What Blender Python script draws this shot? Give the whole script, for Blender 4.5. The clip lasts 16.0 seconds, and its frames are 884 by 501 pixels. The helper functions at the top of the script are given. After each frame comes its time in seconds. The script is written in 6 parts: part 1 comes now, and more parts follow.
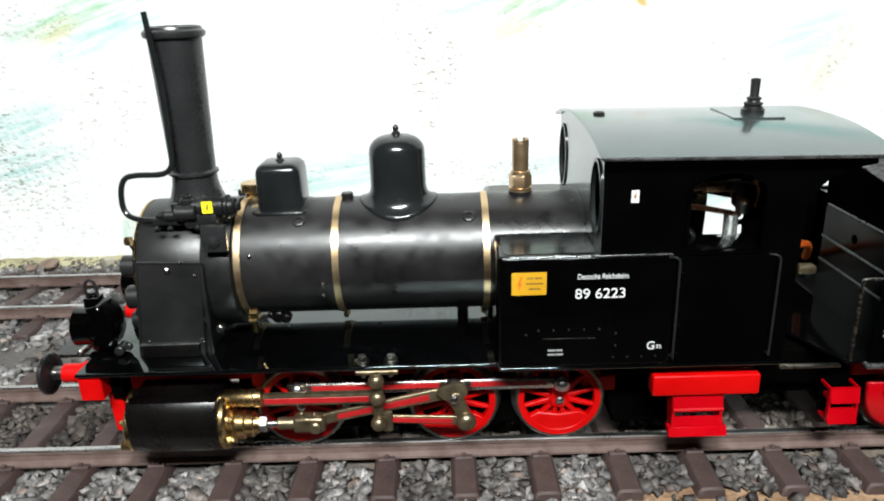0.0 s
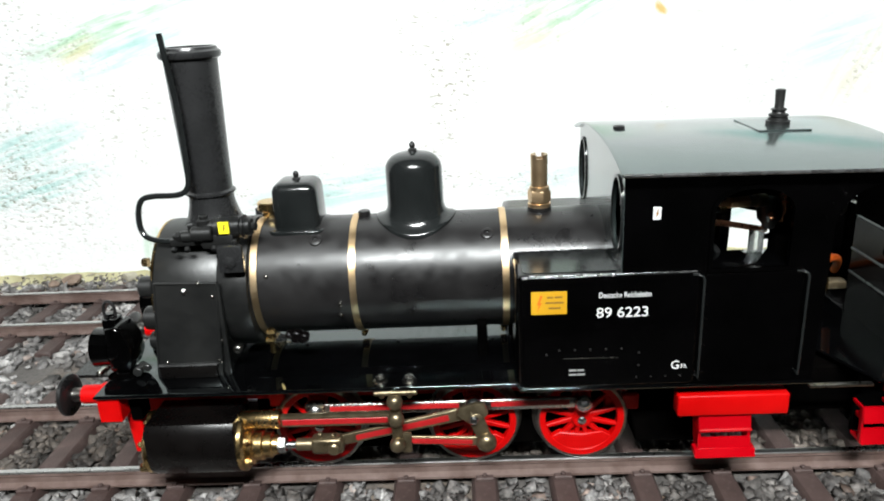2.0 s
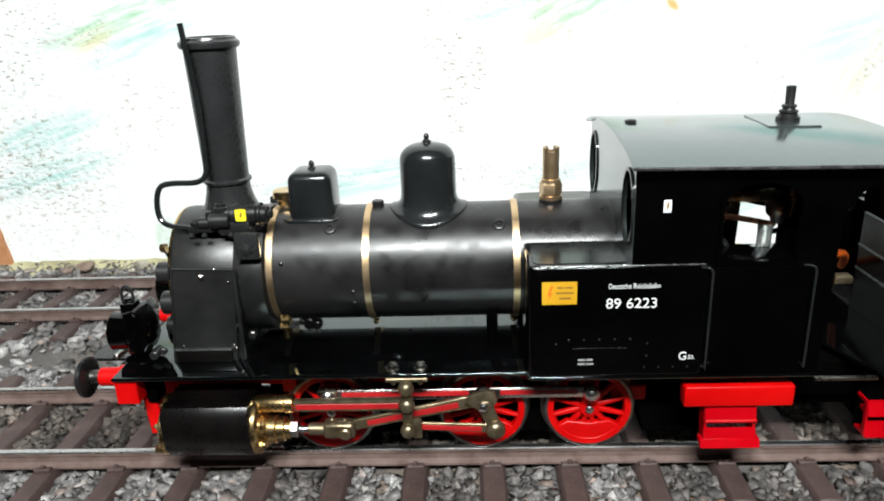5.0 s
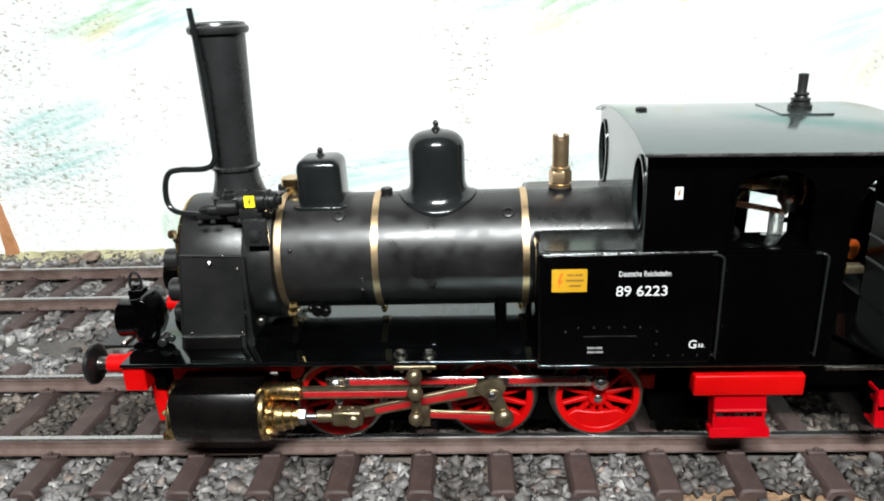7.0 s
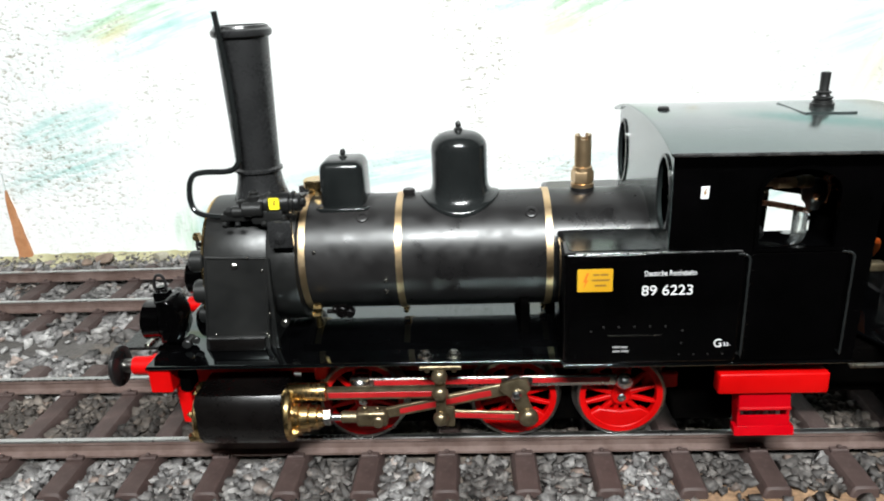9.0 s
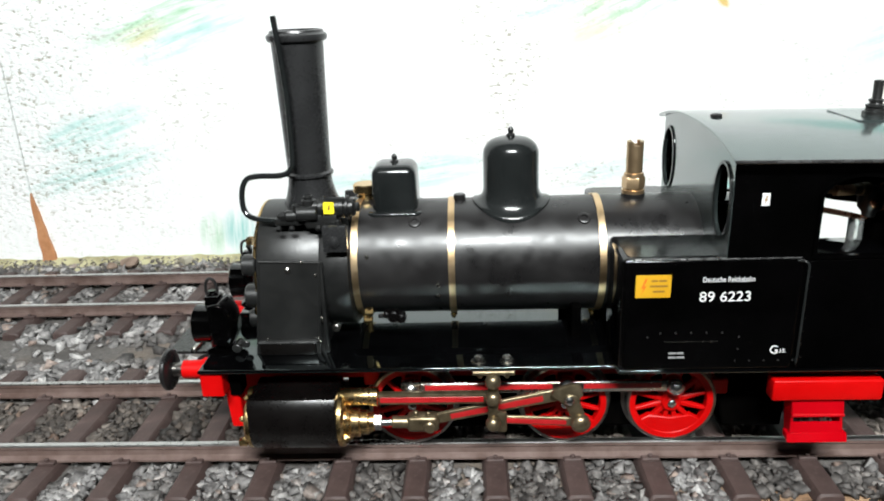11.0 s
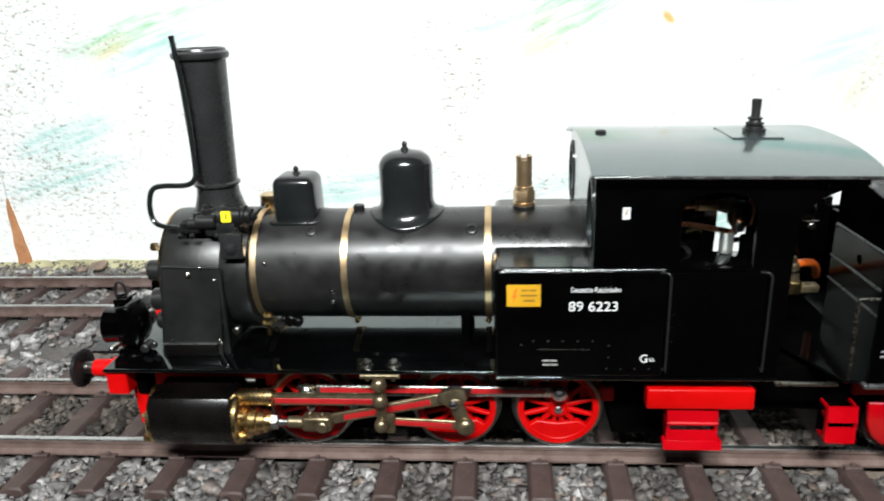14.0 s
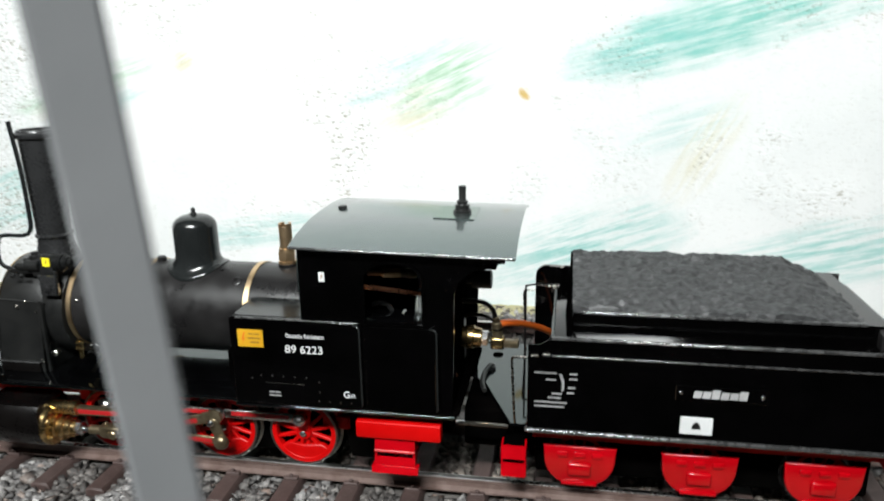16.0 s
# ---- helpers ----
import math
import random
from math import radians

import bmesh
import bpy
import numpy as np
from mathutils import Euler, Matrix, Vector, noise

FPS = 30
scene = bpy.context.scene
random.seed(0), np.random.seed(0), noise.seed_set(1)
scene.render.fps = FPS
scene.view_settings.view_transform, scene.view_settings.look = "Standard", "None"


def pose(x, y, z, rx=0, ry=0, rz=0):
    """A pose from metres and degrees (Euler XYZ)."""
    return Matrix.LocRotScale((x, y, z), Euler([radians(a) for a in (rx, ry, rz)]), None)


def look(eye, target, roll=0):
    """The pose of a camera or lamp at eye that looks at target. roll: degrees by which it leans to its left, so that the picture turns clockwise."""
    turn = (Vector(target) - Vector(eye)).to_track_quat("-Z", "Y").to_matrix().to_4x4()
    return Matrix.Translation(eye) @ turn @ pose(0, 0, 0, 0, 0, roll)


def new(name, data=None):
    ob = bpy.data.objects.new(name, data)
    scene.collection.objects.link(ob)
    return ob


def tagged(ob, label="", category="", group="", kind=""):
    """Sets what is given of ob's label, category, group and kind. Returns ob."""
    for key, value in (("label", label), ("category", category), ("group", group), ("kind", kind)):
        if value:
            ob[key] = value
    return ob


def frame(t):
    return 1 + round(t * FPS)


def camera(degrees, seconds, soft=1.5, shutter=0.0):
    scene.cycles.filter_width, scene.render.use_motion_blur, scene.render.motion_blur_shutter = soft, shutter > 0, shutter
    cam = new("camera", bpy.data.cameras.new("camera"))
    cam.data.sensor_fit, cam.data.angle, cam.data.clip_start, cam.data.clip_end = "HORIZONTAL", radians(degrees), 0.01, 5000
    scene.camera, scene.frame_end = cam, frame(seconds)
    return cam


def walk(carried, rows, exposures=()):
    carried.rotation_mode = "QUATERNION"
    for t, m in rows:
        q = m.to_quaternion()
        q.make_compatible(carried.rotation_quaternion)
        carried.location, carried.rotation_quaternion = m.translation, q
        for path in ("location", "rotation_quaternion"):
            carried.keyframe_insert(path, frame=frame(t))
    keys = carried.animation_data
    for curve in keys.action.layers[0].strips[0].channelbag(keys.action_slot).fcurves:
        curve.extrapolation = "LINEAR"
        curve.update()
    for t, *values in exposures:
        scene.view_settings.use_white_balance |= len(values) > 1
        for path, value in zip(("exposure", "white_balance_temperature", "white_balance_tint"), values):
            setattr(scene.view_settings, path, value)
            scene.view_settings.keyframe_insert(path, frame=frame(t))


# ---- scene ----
# ---- camera and its path ----
cam = camera(63.11, 16.0, soft=1.9, shutter=0.4)
PATH = [
    (0, (0.0172, -0.2516, 0.1542), (0.0146, 0.0312, 0.0543), -1.82),
    (0.5, (0.0184, -0.2482, 0.1498), (0.0171, 0.0345, 0.0495), -1.16),
    (1, (0.0192, -0.2469, 0.1532), (0.0150, 0.0357, 0.0526), -1.88),
    (1.5, (0.0131, -0.2484, 0.1574), (0.0013, 0.0349, 0.0595), -2.71),
    (2, (0.0184, -0.2470, 0.1568), (0.0070, 0.0367, 0.0597), -2.95),
    (2.5, (0.0192, -0.2483, 0.1558), (0.0063, 0.0351, 0.0583), -2.38),
    (3, (0.0169, -0.2494, 0.1620), (0.0005, 0.0342, 0.0655), -2.60),
    (3.5, (0.0180, -0.2494, 0.1612), (0.0050, 0.0342, 0.0644), -2.25),
    (6, (0.0150, -0.2525, 0.1554), (0.0001, 0.0299, 0.0552), -2.28),
    (6.5, (0.0153, -0.2524, 0.1557), (-0.0002, 0.0301, 0.0561), -2.25),
    (7, (0.0139, -0.2516, 0.1539), (-0.0010, 0.0306, 0.0531), -2.14),
    (7.5, (0.0146, -0.2522, 0.1537), (-0.0009, 0.0301, 0.0535), -2.45),
    (8, (0.0155, -0.2521, 0.1558), (-0.0008, 0.0304, 0.0560), -2.70),
    (8.5, (0.0116, -0.2530, 0.1551), (-0.0049, 0.0293, 0.0547), -2.69),
    (9, (0.0062, -0.2525, 0.1551), (-0.0092, 0.0295, 0.0538), -2.56),
    (9.5, (-0.0070, -0.2530, 0.1566), (-0.0216, 0.0300, 0.0580), -2.40),
    (12, (-0.0136, -0.2539, 0.1553), (-0.0277, 0.0287, 0.0559), -2.09),
    (12.5, (-0.0124, -0.2545, 0.1558), (-0.0279, 0.0283, 0.0569), -2.31),
    (13, (-0.0018, -0.2544, 0.1545), (-0.0182, 0.0282, 0.0552), -2.01),
    (13.5, (0.0141, -0.2561, 0.1548), (-0.0062, 0.0267, 0.0569), -2.05),
    (14, (0.0353, -0.2612, 0.1579), (0.0105, 0.0221, 0.0624), -2.09),
    (14.5, (0.0624, -0.2693, 0.1598), (0.0323, 0.0157, 0.0707), -1.52),
    (15, (0.0956, -0.2760, 0.1590), (0.0609, 0.0087, 0.0712), -0.95),
    (15.5, (0.1399, -0.2837, 0.1631), (0.1042, 0.0014, 0.0770), -0.88),
    (16, (0.1671, -0.2968, 0.1823), (0.1173, -0.0128, 0.0995), -0.90),
]
walk(cam, [(t, look(eye, aim, roll)) for t, eye, aim, roll in PATH], [(0.0, 0.0), (14.5, 0.0), (15.0, -0.03), (15.5, -0.08), (16.0, -0.20)])

# ---- world and lamps ----
world = bpy.data.worlds.new("room_air")
world.use_nodes = True
scene.world = world
world.node_tree.nodes["Background"].inputs["Color"].default_value = (0.9, 0.95, 1.0, 1)
world.node_tree.nodes["Background"].inputs["Strength"].default_value = 0.025


def area_lamp(name, eye, target, sx, sy, watts, colour):
    data = bpy.data.lights.new(name, "AREA")
    data.shape, data.size, data.size_y, data.energy, data.color = "RECTANGLE", sx, sy, watts, colour
    ob = new(name, data)
    ob.matrix_world = look(eye, target)
    return ob


LAMP_Y, LAMP_Z = -0.72, 0.82
area_lamp("tube_light_glow", (0.03, LAMP_Y, LAMP_Z - 0.012), (0.03, LAMP_Y + 0.55, 0.0), 0.48, 0.12, 41, (0.96, 1.0, 0.995))


# ---- materials ----
def material(name):
    m = bpy.data.materials.new(name)
    m.use_nodes = True
    nt = m.node_tree
    return m, nt, nt.nodes["Principled BSDF"]


def node(nt, kind, **values):
    n = nt.nodes.new(kind)
    for key, value in values.items():
        n.inputs[key].default_value = value
    return n


def coords(nt, scale):
    tc = nt.nodes.new("ShaderNodeTexCoord")
    mp = node(nt, "ShaderNodeMapping", Scale=scale)
    nt.links.new(tc.outputs["Object"], mp.inputs["Vector"])
    return mp.outputs["Vector"]


def noise_tex(nt, vec, scale, detail=4.0, rough=0.6):
    n = node(nt, "ShaderNodeTexNoise", Scale=scale, Detail=detail, Roughness=rough)
    nt.links.new(vec, n.inputs["Vector"])
    return n.outputs["Fac"]


def ramp(nt, fac, stops):
    r = nt.nodes.new("ShaderNodeValToRGB")
    els = r.color_ramp.elements
    while len(els) < len(stops):
        els.new(0.5)
    for e, (p, c) in zip(els, stops):
        e.position, e.color = p, (*c, 1) if len(c) == 3 else c
    nt.links.new(fac, r.inputs["Fac"])
    return r.outputs["Color"]


def mix(nt, fac, a, b, mode="MIX"):
    n = nt.nodes.new("ShaderNodeMix")
    n.data_type, n.blend_type = "RGBA", mode
    for sock, v in ((n.inputs[0], fac), (n.inputs[6], a), (n.inputs[7], b)):
        if isinstance(v, (int, float)):
            sock.default_value = v
        elif isinstance(v, tuple):
            sock.default_value = (*v, 1) if len(v) == 3 else v
        else:
            nt.links.new(v, sock)
    return n.outputs[2]


def maths(nt, op, a, b=0.0, clamp=False):
    n = nt.nodes.new("ShaderNodeMath")
    n.operation, n.use_clamp = op, clamp
    for sock, v in zip(n.inputs, (a, b)):
        if isinstance(v, (int, float)):
            sock.default_value = v
        else:
            nt.links.new(v, sock)
    return n.outputs[0]


def bump(nt, bsdf, height, strength, distance):
    b = node(nt, "ShaderNodeBump", Strength=strength, Distance=distance)
    nt.links.new(height, b.inputs["Height"])
    nt.links.new(b.outputs["Normal"], bsdf.inputs["Normal"])


def painted(name, dark, light, rough, metal=0.0, fine=900.0, broad=60.0, relief=0.06, coat=0.0, vary=1.0):
    """Paint or metal: two tones by a broad noise, roughness and relief by a fine one."""
    m, nt, bsdf = material(name)
    vec = coords(nt, (1, 1, 1))
    wide, small = noise_tex(nt, vec, broad), noise_tex(nt, vec, fine, 3.0)
    nt.links.new(ramp(nt, wide, ((0.35, dark), (0.68, light))), bsdf.inputs["Base Color"])
    both = maths(nt, "ADD", maths(nt, "MULTIPLY", wide, 0.6), maths(nt, "MULTIPLY", small, 0.4))
    r = node(nt, "ShaderNodeMapRange")
    for key, v in (("From Min", 0.3), ("From Max", 0.7), ("To Min", rough * (1 - 0.25 * vary)), ("To Max", min(1.0, rough * (1 + 0.3 * vary)))):
        r.inputs[key].default_value = v
    nt.links.new(both, r.inputs["Value"])
    nt.links.new(r.outputs["Result"], bsdf.inputs["Roughness"])
    bsdf.inputs["Metallic"].default_value = metal
    bsdf.inputs["Coat Weight"].default_value = coat
    bsdf.inputs["Coat Roughness"].default_value = 0.12
    bump(nt, bsdf, small, relief, 0.0004)
    return m


SATIN = painted("satin_black_paint", (0.0070, 0.0066, 0.0068), (0.0135, 0.0125, 0.0125), 0.33, fine=170.0, broad=42.0, relief=0.012, vary=1.7)
MATT = painted("matt_black_paint", (0.006, 0.0062, 0.0062), (0.0135, 0.0135, 0.013), 0.36, relief=0.08)
GLOSS = painted("gloss_black_paint", (0.0003, 0.0003, 0.0003), (0.0008, 0.0007, 0.0008), 0.09, relief=0.008)
# near black without sheen, giving hollows and filler blocks the darkness of shade
FLATBLACK = painted("flat_black", (0.0006, 0.0006, 0.0006), (0.0016, 0.0014, 0.0013), 0.8)
FLATBLACK.node_tree.nodes["Principled BSDF"].inputs["Specular IOR Level"].default_value = 0.0
RED = painted("red_paint", (0.40, 0.0006, 0.0008), (0.51, 0.0010, 0.0012), 0.42, relief=0.03)
RED.node_tree.nodes["Principled BSDF"].inputs["Specular IOR Level"].default_value = 0.18
BRASS = painted("polished_brass", (0.54, 0.37, 0.15), (0.72, 0.52, 0.26), 0.24, metal=1.0, relief=0.015)
BAND = painted("brass_band", (0.60, 0.42, 0.23), (0.74, 0.56, 0.35), 0.38, metal=1.0, relief=0.02)
BRONZE = painted("oiled_bronze", (0.145, 0.113, 0.068), (0.265, 0.213, 0.135), 0.34, metal=0.85, broad=200.0, relief=0.02)
NICKEL = painted("oily_steel", (0.26, 0.245, 0.22), (0.46, 0.44, 0.40), 0.25, metal=1.0, broad=200.0, relief=0.02)
STEEL = painted("bright_steel", (0.55, 0.55, 0.55), (0.75, 0.75, 0.74), 0.22, metal=1.0)
COPPER = painted("copper_pipe", (0.62, 0.24, 0.12), (0.85, 0.42, 0.25), 0.28, metal=1.0)
ORANGE = painted("orange_hose", (0.58, 0.10, 0.012), (0.70, 0.14, 0.016), 0.35, relief=0.02)
WHITE = painted("white_lettering", (0.58, 0.58, 0.58), (0.70, 0.70, 0.70), 0.5)
PALE = painted("faded_lettering", (0.12, 0.12, 0.12), (0.26, 0.26, 0.26), 0.5)
GREYBARS = painted("grey_lettering", (0.30, 0.30, 0.30), (0.42, 0.42, 0.42), 0.5)
YELLOW = painted("yellow_enamel", (0.50, 0.26, 0.010), (0.57, 0.31, 0.013), 0.45)
LEMON = painted("bright_yellow_enamel", (0.85, 0.72, 0.02), (0.92, 0.80, 0.04), 0.45)
RUST_INK = painted("orange_print", (0.55, 0.10, 0.01), (0.62, 0.14, 0.01), 0.5)
INK = painted("brown_print", (0.20, 0.10, 0.02), (0.26, 0.13, 0.02), 0.5)
GREYPAINT = painted("pale_grey_enamel", (0.55, 0.56, 0.56), (0.66, 0.67, 0.67), 0.45)
DARKGREY = painted("dark_grey_metal", (0.018, 0.023, 0.023), (0.030, 0.036, 0.036), 0.28, relief=0.01)
TYRE = painted("oiled_tyre_steel", (0.15, 0.14, 0.13), (0.30, 0.285, 0.265), 0.30, metal=1.0, broad=200.0, relief=0.02)
# worn edges, colour and IOR lifted to strengthen the highlight along them
EDGE = painted("worn_highlight_edge", (0.02, 0.02, 0.02), (0.06, 0.06, 0.06), 0.16, relief=0.004, broad=300.0)
EDGE.node_tree.nodes["Principled BSDF"].inputs["IOR"].default_value = 1.9
FRONTBLACK = painted("dull_tender_black", (0.0012, 0.0012, 0.0012), (0.0030, 0.0030, 0.0030), 0.2, relief=0.01)
FRONTBLACK.node_tree.nodes["Principled BSDF"].inputs["Specular IOR Level"].default_value = 0.09
FRONTBLACK.node_tree.nodes["Principled BSDF"].inputs["Specular IOR Level"].default_value = 0.10
# green cast in base and sheen imitates the painted wall mirrored in black paint
ROOFPAINT = painted("semi_gloss_black_paint", (0.026, 0.0335, 0.0325), (0.037, 0.0455, 0.0445), 0.18, relief=0.012, coat=0.5)
ROOFPAINT.node_tree.nodes["Principled BSDF"].inputs["IOR"].default_value = 2.0
ROOFPAINT.node_tree.nodes["Principled BSDF"].inputs["Specular Tint"].default_value = (0.80, 1.0, 0.98, 1)
DOMEPAINT = painted("smooth_gloss_black", (0.0080, 0.0092, 0.0092), (0.0135, 0.0150, 0.0150), 0.17, relief=0.01)
CHIMNEYPAINT = painted("satin_chimney_black", (0.0150, 0.0152, 0.0156), (0.0215, 0.0216, 0.0222), 0.27, relief=0.003)
VALVEBRASS = painted("dull_brass", (0.44, 0.30, 0.165), (0.60, 0.43, 0.26), 0.33, metal=0.9, relief=0.02)
BLOCK = painted("oily_black_paint", (0.0012, 0.0009, 0.0009), (0.0032, 0.0024, 0.0022), 0.28, relief=0.02)
FOOTPAINT = painted("gloss_footplate_paint", (0.0006, 0.0006, 0.0007), (0.0014, 0.0014, 0.0016), 0.05, relief=0.002)
FOOTPAINT.node_tree.nodes["Principled BSDF"].inputs["IOR"].default_value = 1.72
# sheen tinted towards the wall's green, as its reflection would be
FOOTPAINT.node_tree.nodes["Principled BSDF"].inputs["Specular Tint"].default_value = (0.80, 1.0, 0.99, 1)
# the red of the rod flutes with their shade put into the colour
SHADERED = painted("shaded_red_paint", (0.26, 0.006, 0.008), (0.37, 0.010, 0.012), 0.40)
RODSTEEL = painted("polished_rod_steel", (0.52, 0.50, 0.47), (0.60, 0.58, 0.55), 0.24, metal=1.0)
# crimson copy of the red, shade on steps and axle guards mixed in
STEPRED = painted("shaded_crimson", (0.31, 0.0004, 0.0030), (0.39, 0.0006, 0.0045), 0.20, relief=0.02)
GAUGEGLASS = painted("gauge_glass", (0.80, 0.84, 0.82), (0.90, 0.92, 0.90), 0.22, relief=0.1)
GAUGEGLASS.node_tree.nodes["Principled BSDF"].inputs["Transmission Weight"].default_value = 0.9
POST_GREY = painted("grey_powder_coat", (0.11, 0.113, 0.117), (0.15, 0.153, 0.157), 0.7, relief=0.03)
RAILTOP = painted("worn_rail_head", (0.42, 0.41, 0.40), (0.66, 0.65, 0.64), 0.28, metal=1.0, broad=25.0)
RAILWEB = painted("rusty_rail_side", (0.082, 0.051, 0.042), (0.152, 0.107, 0.094), 0.58, broad=120.0, relief=0.25)


def sleeper_material():
    m, nt, bsdf = material("brown_sleeper")
    vec = coords(nt, (1, 1, 1))
    tc = nt.nodes.new("ShaderNodeObjectInfo")
    grain = noise_tex(nt, coords(nt, (900, 90, 900)), 1.0, 5.0)
    base = ramp(nt, noise_tex(nt, vec, 90.0), ((0.3, (0.028, 0.0150, 0.0128)), (0.7, (0.060, 0.0365, 0.0320))))
    base = mix(nt, maths(nt, "MULTIPLY", tc.outputs["Random"], 0.35), base, (0.085, 0.058, 0.053))
    dust = ramp(nt, noise_tex(nt, vec, 300.0), ((0.55, (0, 0, 0)), (0.75, (1, 1, 1))))
    base = mix(nt, maths(nt, "MULTIPLY", dust, 0.22), base, (0.21, 0.165, 0.15))
    nt.links.new(base, bsdf.inputs["Base Color"])
    bsdf.inputs["Roughness"].default_value = 0.66
    bump(nt, bsdf, grain, 0.35, 0.0006)
    return m


# patches darkening the ballast, dark bays and painted-in light falloff: centre x and y, half length and half width (m)
DARK_PATCHES = [(0.007, -0.042, 0.013, 0.020), (0.089, -0.038, 0.015, 0.022), (-0.046, -0.040, 0.022, 0.020), (0.146, -0.036, 0.010, 0.018), (0.175, -0.036, 0.013, 0.020), (0.228, -0.034, 0.020, 0.020), (0.262, -0.036, 0.012, 0.018), (-0.130, -0.006, 0.030, 0.016), (0.118, -0.040, 0.012, 0.020), (0.204, -0.042, 0.014, 0.022), (0.125, -0.052, 0.020, 0.012), (0.185, -0.054, 0.030, 0.010)]


def stone_material(name="ballast_stone", darken=(1.0, 1.0, 1.0)):
    m, nt, bsdf = material(name)
    geo = nt.nodes.new("ShaderNodeNewGeometry")
    vec = coords(nt, (1, 1, 1))
    tone = ramp(nt, geo.outputs["Random Per Island"], ((0.0, (0.105, 0.100, 0.099)), (0.30, (0.170, 0.163, 0.161)), (0.72, (0.250, 0.241, 0.237)), (0.93, (0.43, 0.417, 0.408)), (1.0, (0.26, 0.185, 0.15))))
    speck = ramp(nt, noise_tex(nt, vec, 700.0), ((0.35, (0.6, 0.6, 0.6)), (0.7, (1.25, 1.24, 1.22))))
    patch = ramp(nt, noise_tex(nt, vec, 22.0), ((0.41, (0.44, 0.42, 0.405)), (0.57, (1.06, 1.06, 1.06))))
    col = mix(nt, 1.0, mix(nt, 1.0, tone, speck, "MULTIPLY"), patch, "MULTIPLY")
    tc = nt.nodes.new("ShaderNodeTexCoord")
    sep = nt.nodes.new("ShaderNodeSeparateXYZ")
    nt.links.new(tc.outputs["Object"], sep.inputs[0])
    ragged = noise_tex(nt, vec, 90.0)
    # each patch multiplies the stone darker, ragged at its edge
    for cx, cy, hx, hy in DARK_PATCHES:
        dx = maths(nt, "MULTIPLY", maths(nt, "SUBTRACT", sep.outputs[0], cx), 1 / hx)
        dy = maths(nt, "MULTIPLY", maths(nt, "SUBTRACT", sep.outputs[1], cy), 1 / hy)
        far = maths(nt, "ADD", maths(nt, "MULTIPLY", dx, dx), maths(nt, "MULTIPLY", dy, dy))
        inside = maths(nt, "MULTIPLY", maths(nt, "SUBTRACT", 1.5, maths(nt, "ADD", far, ragged), True), 1.6, True)
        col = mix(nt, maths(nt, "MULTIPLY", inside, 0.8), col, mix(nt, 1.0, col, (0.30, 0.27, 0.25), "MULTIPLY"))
    col = mix(nt, 1.0, col, darken, "MULTIPLY")
    nt.links.new(col, bsdf.inputs["Base Color"])
    bsdf.inputs["Roughness"].default_value = 0.7
    bump(nt, bsdf, noise_tex(nt, vec, 500.0), 0.4, 0.0008)
    return m


def coal_material():
    m, nt, bsdf = material("model_coal")
    vec = coords(nt, (1, 1, 1))
    nt.links.new(ramp(nt, noise_tex(nt, vec, 420.0), ((0.35, (0.014, 0.014, 0.0145)), (0.70, (0.062, 0.063, 0.064)))), bsdf.inputs["Base Color"])
    bsdf.inputs["Roughness"].default_value = 0.50
    bump(nt, bsdf, noise_tex(nt, vec, 500.0), 0.32, 0.001)
    return m


def earth_material():
    m, nt, bsdf = material("dusty_board")
    vec = coords(nt, (1, 1, 1))
    a = ramp(nt, noise_tex(nt, vec, 35.0), ((0.35, (0.055, 0.049, 0.045)), (0.65, (0.115, 0.105, 0.098))))
    a = mix(nt, ramp(nt, noise_tex(nt, vec, 9.0), ((0.56, (0, 0, 0)), (0.66, (1, 1, 1)))), a, (0.15, 0.118, 0.092))
    sep = nt.nodes.new("ShaderNodeSeparateXYZ")
    nt.links.new(vec, sep.inputs[0])
    east = maths(nt, "MULTIPLY", maths(nt, "SUBTRACT", sep.outputs[0], 0.04), 20.0, True)
    front = maths(nt, "MULTIPLY", maths(nt, "SUBTRACT", -0.030, sep.outputs[1]), 90.0, True)
    sand = ramp(nt, noise_tex(nt, vec, 60.0), ((0.35, (0.20, 0.115, 0.062)), (0.65, (0.34, 0.215, 0.125))))
    a = mix(nt, maths(nt, "MULTIPLY", east, front), a, sand)
    a = mix(nt, 1.0, a, ramp(nt, noise_tex(nt, vec, 600.0), ((0.3, (0.6, 0.6, 0.6)), (0.7, (1.2, 1.2, 1.2)))), "MULTIPLY")
    nt.links.new(a, bsdf.inputs["Base Color"])
    bsdf.inputs["Roughness"].default_value = 0.9
    bump(nt, bsdf, noise_tex(nt, vec, 450.0), 0.6, 0.001)
    return m


# brush strokes on the wall: centre x and z, half length and half height (m), turn (deg), colour, strength
TEAL, AMBER = (0.17, 0.52, 0.45), (0.62, 0.44, 0.16)
CYAN, LEAF, OCHRE = (0.24, 0.54, 0.50), (0.30, 0.55, 0.34), (0.62, 0.55, 0.26)
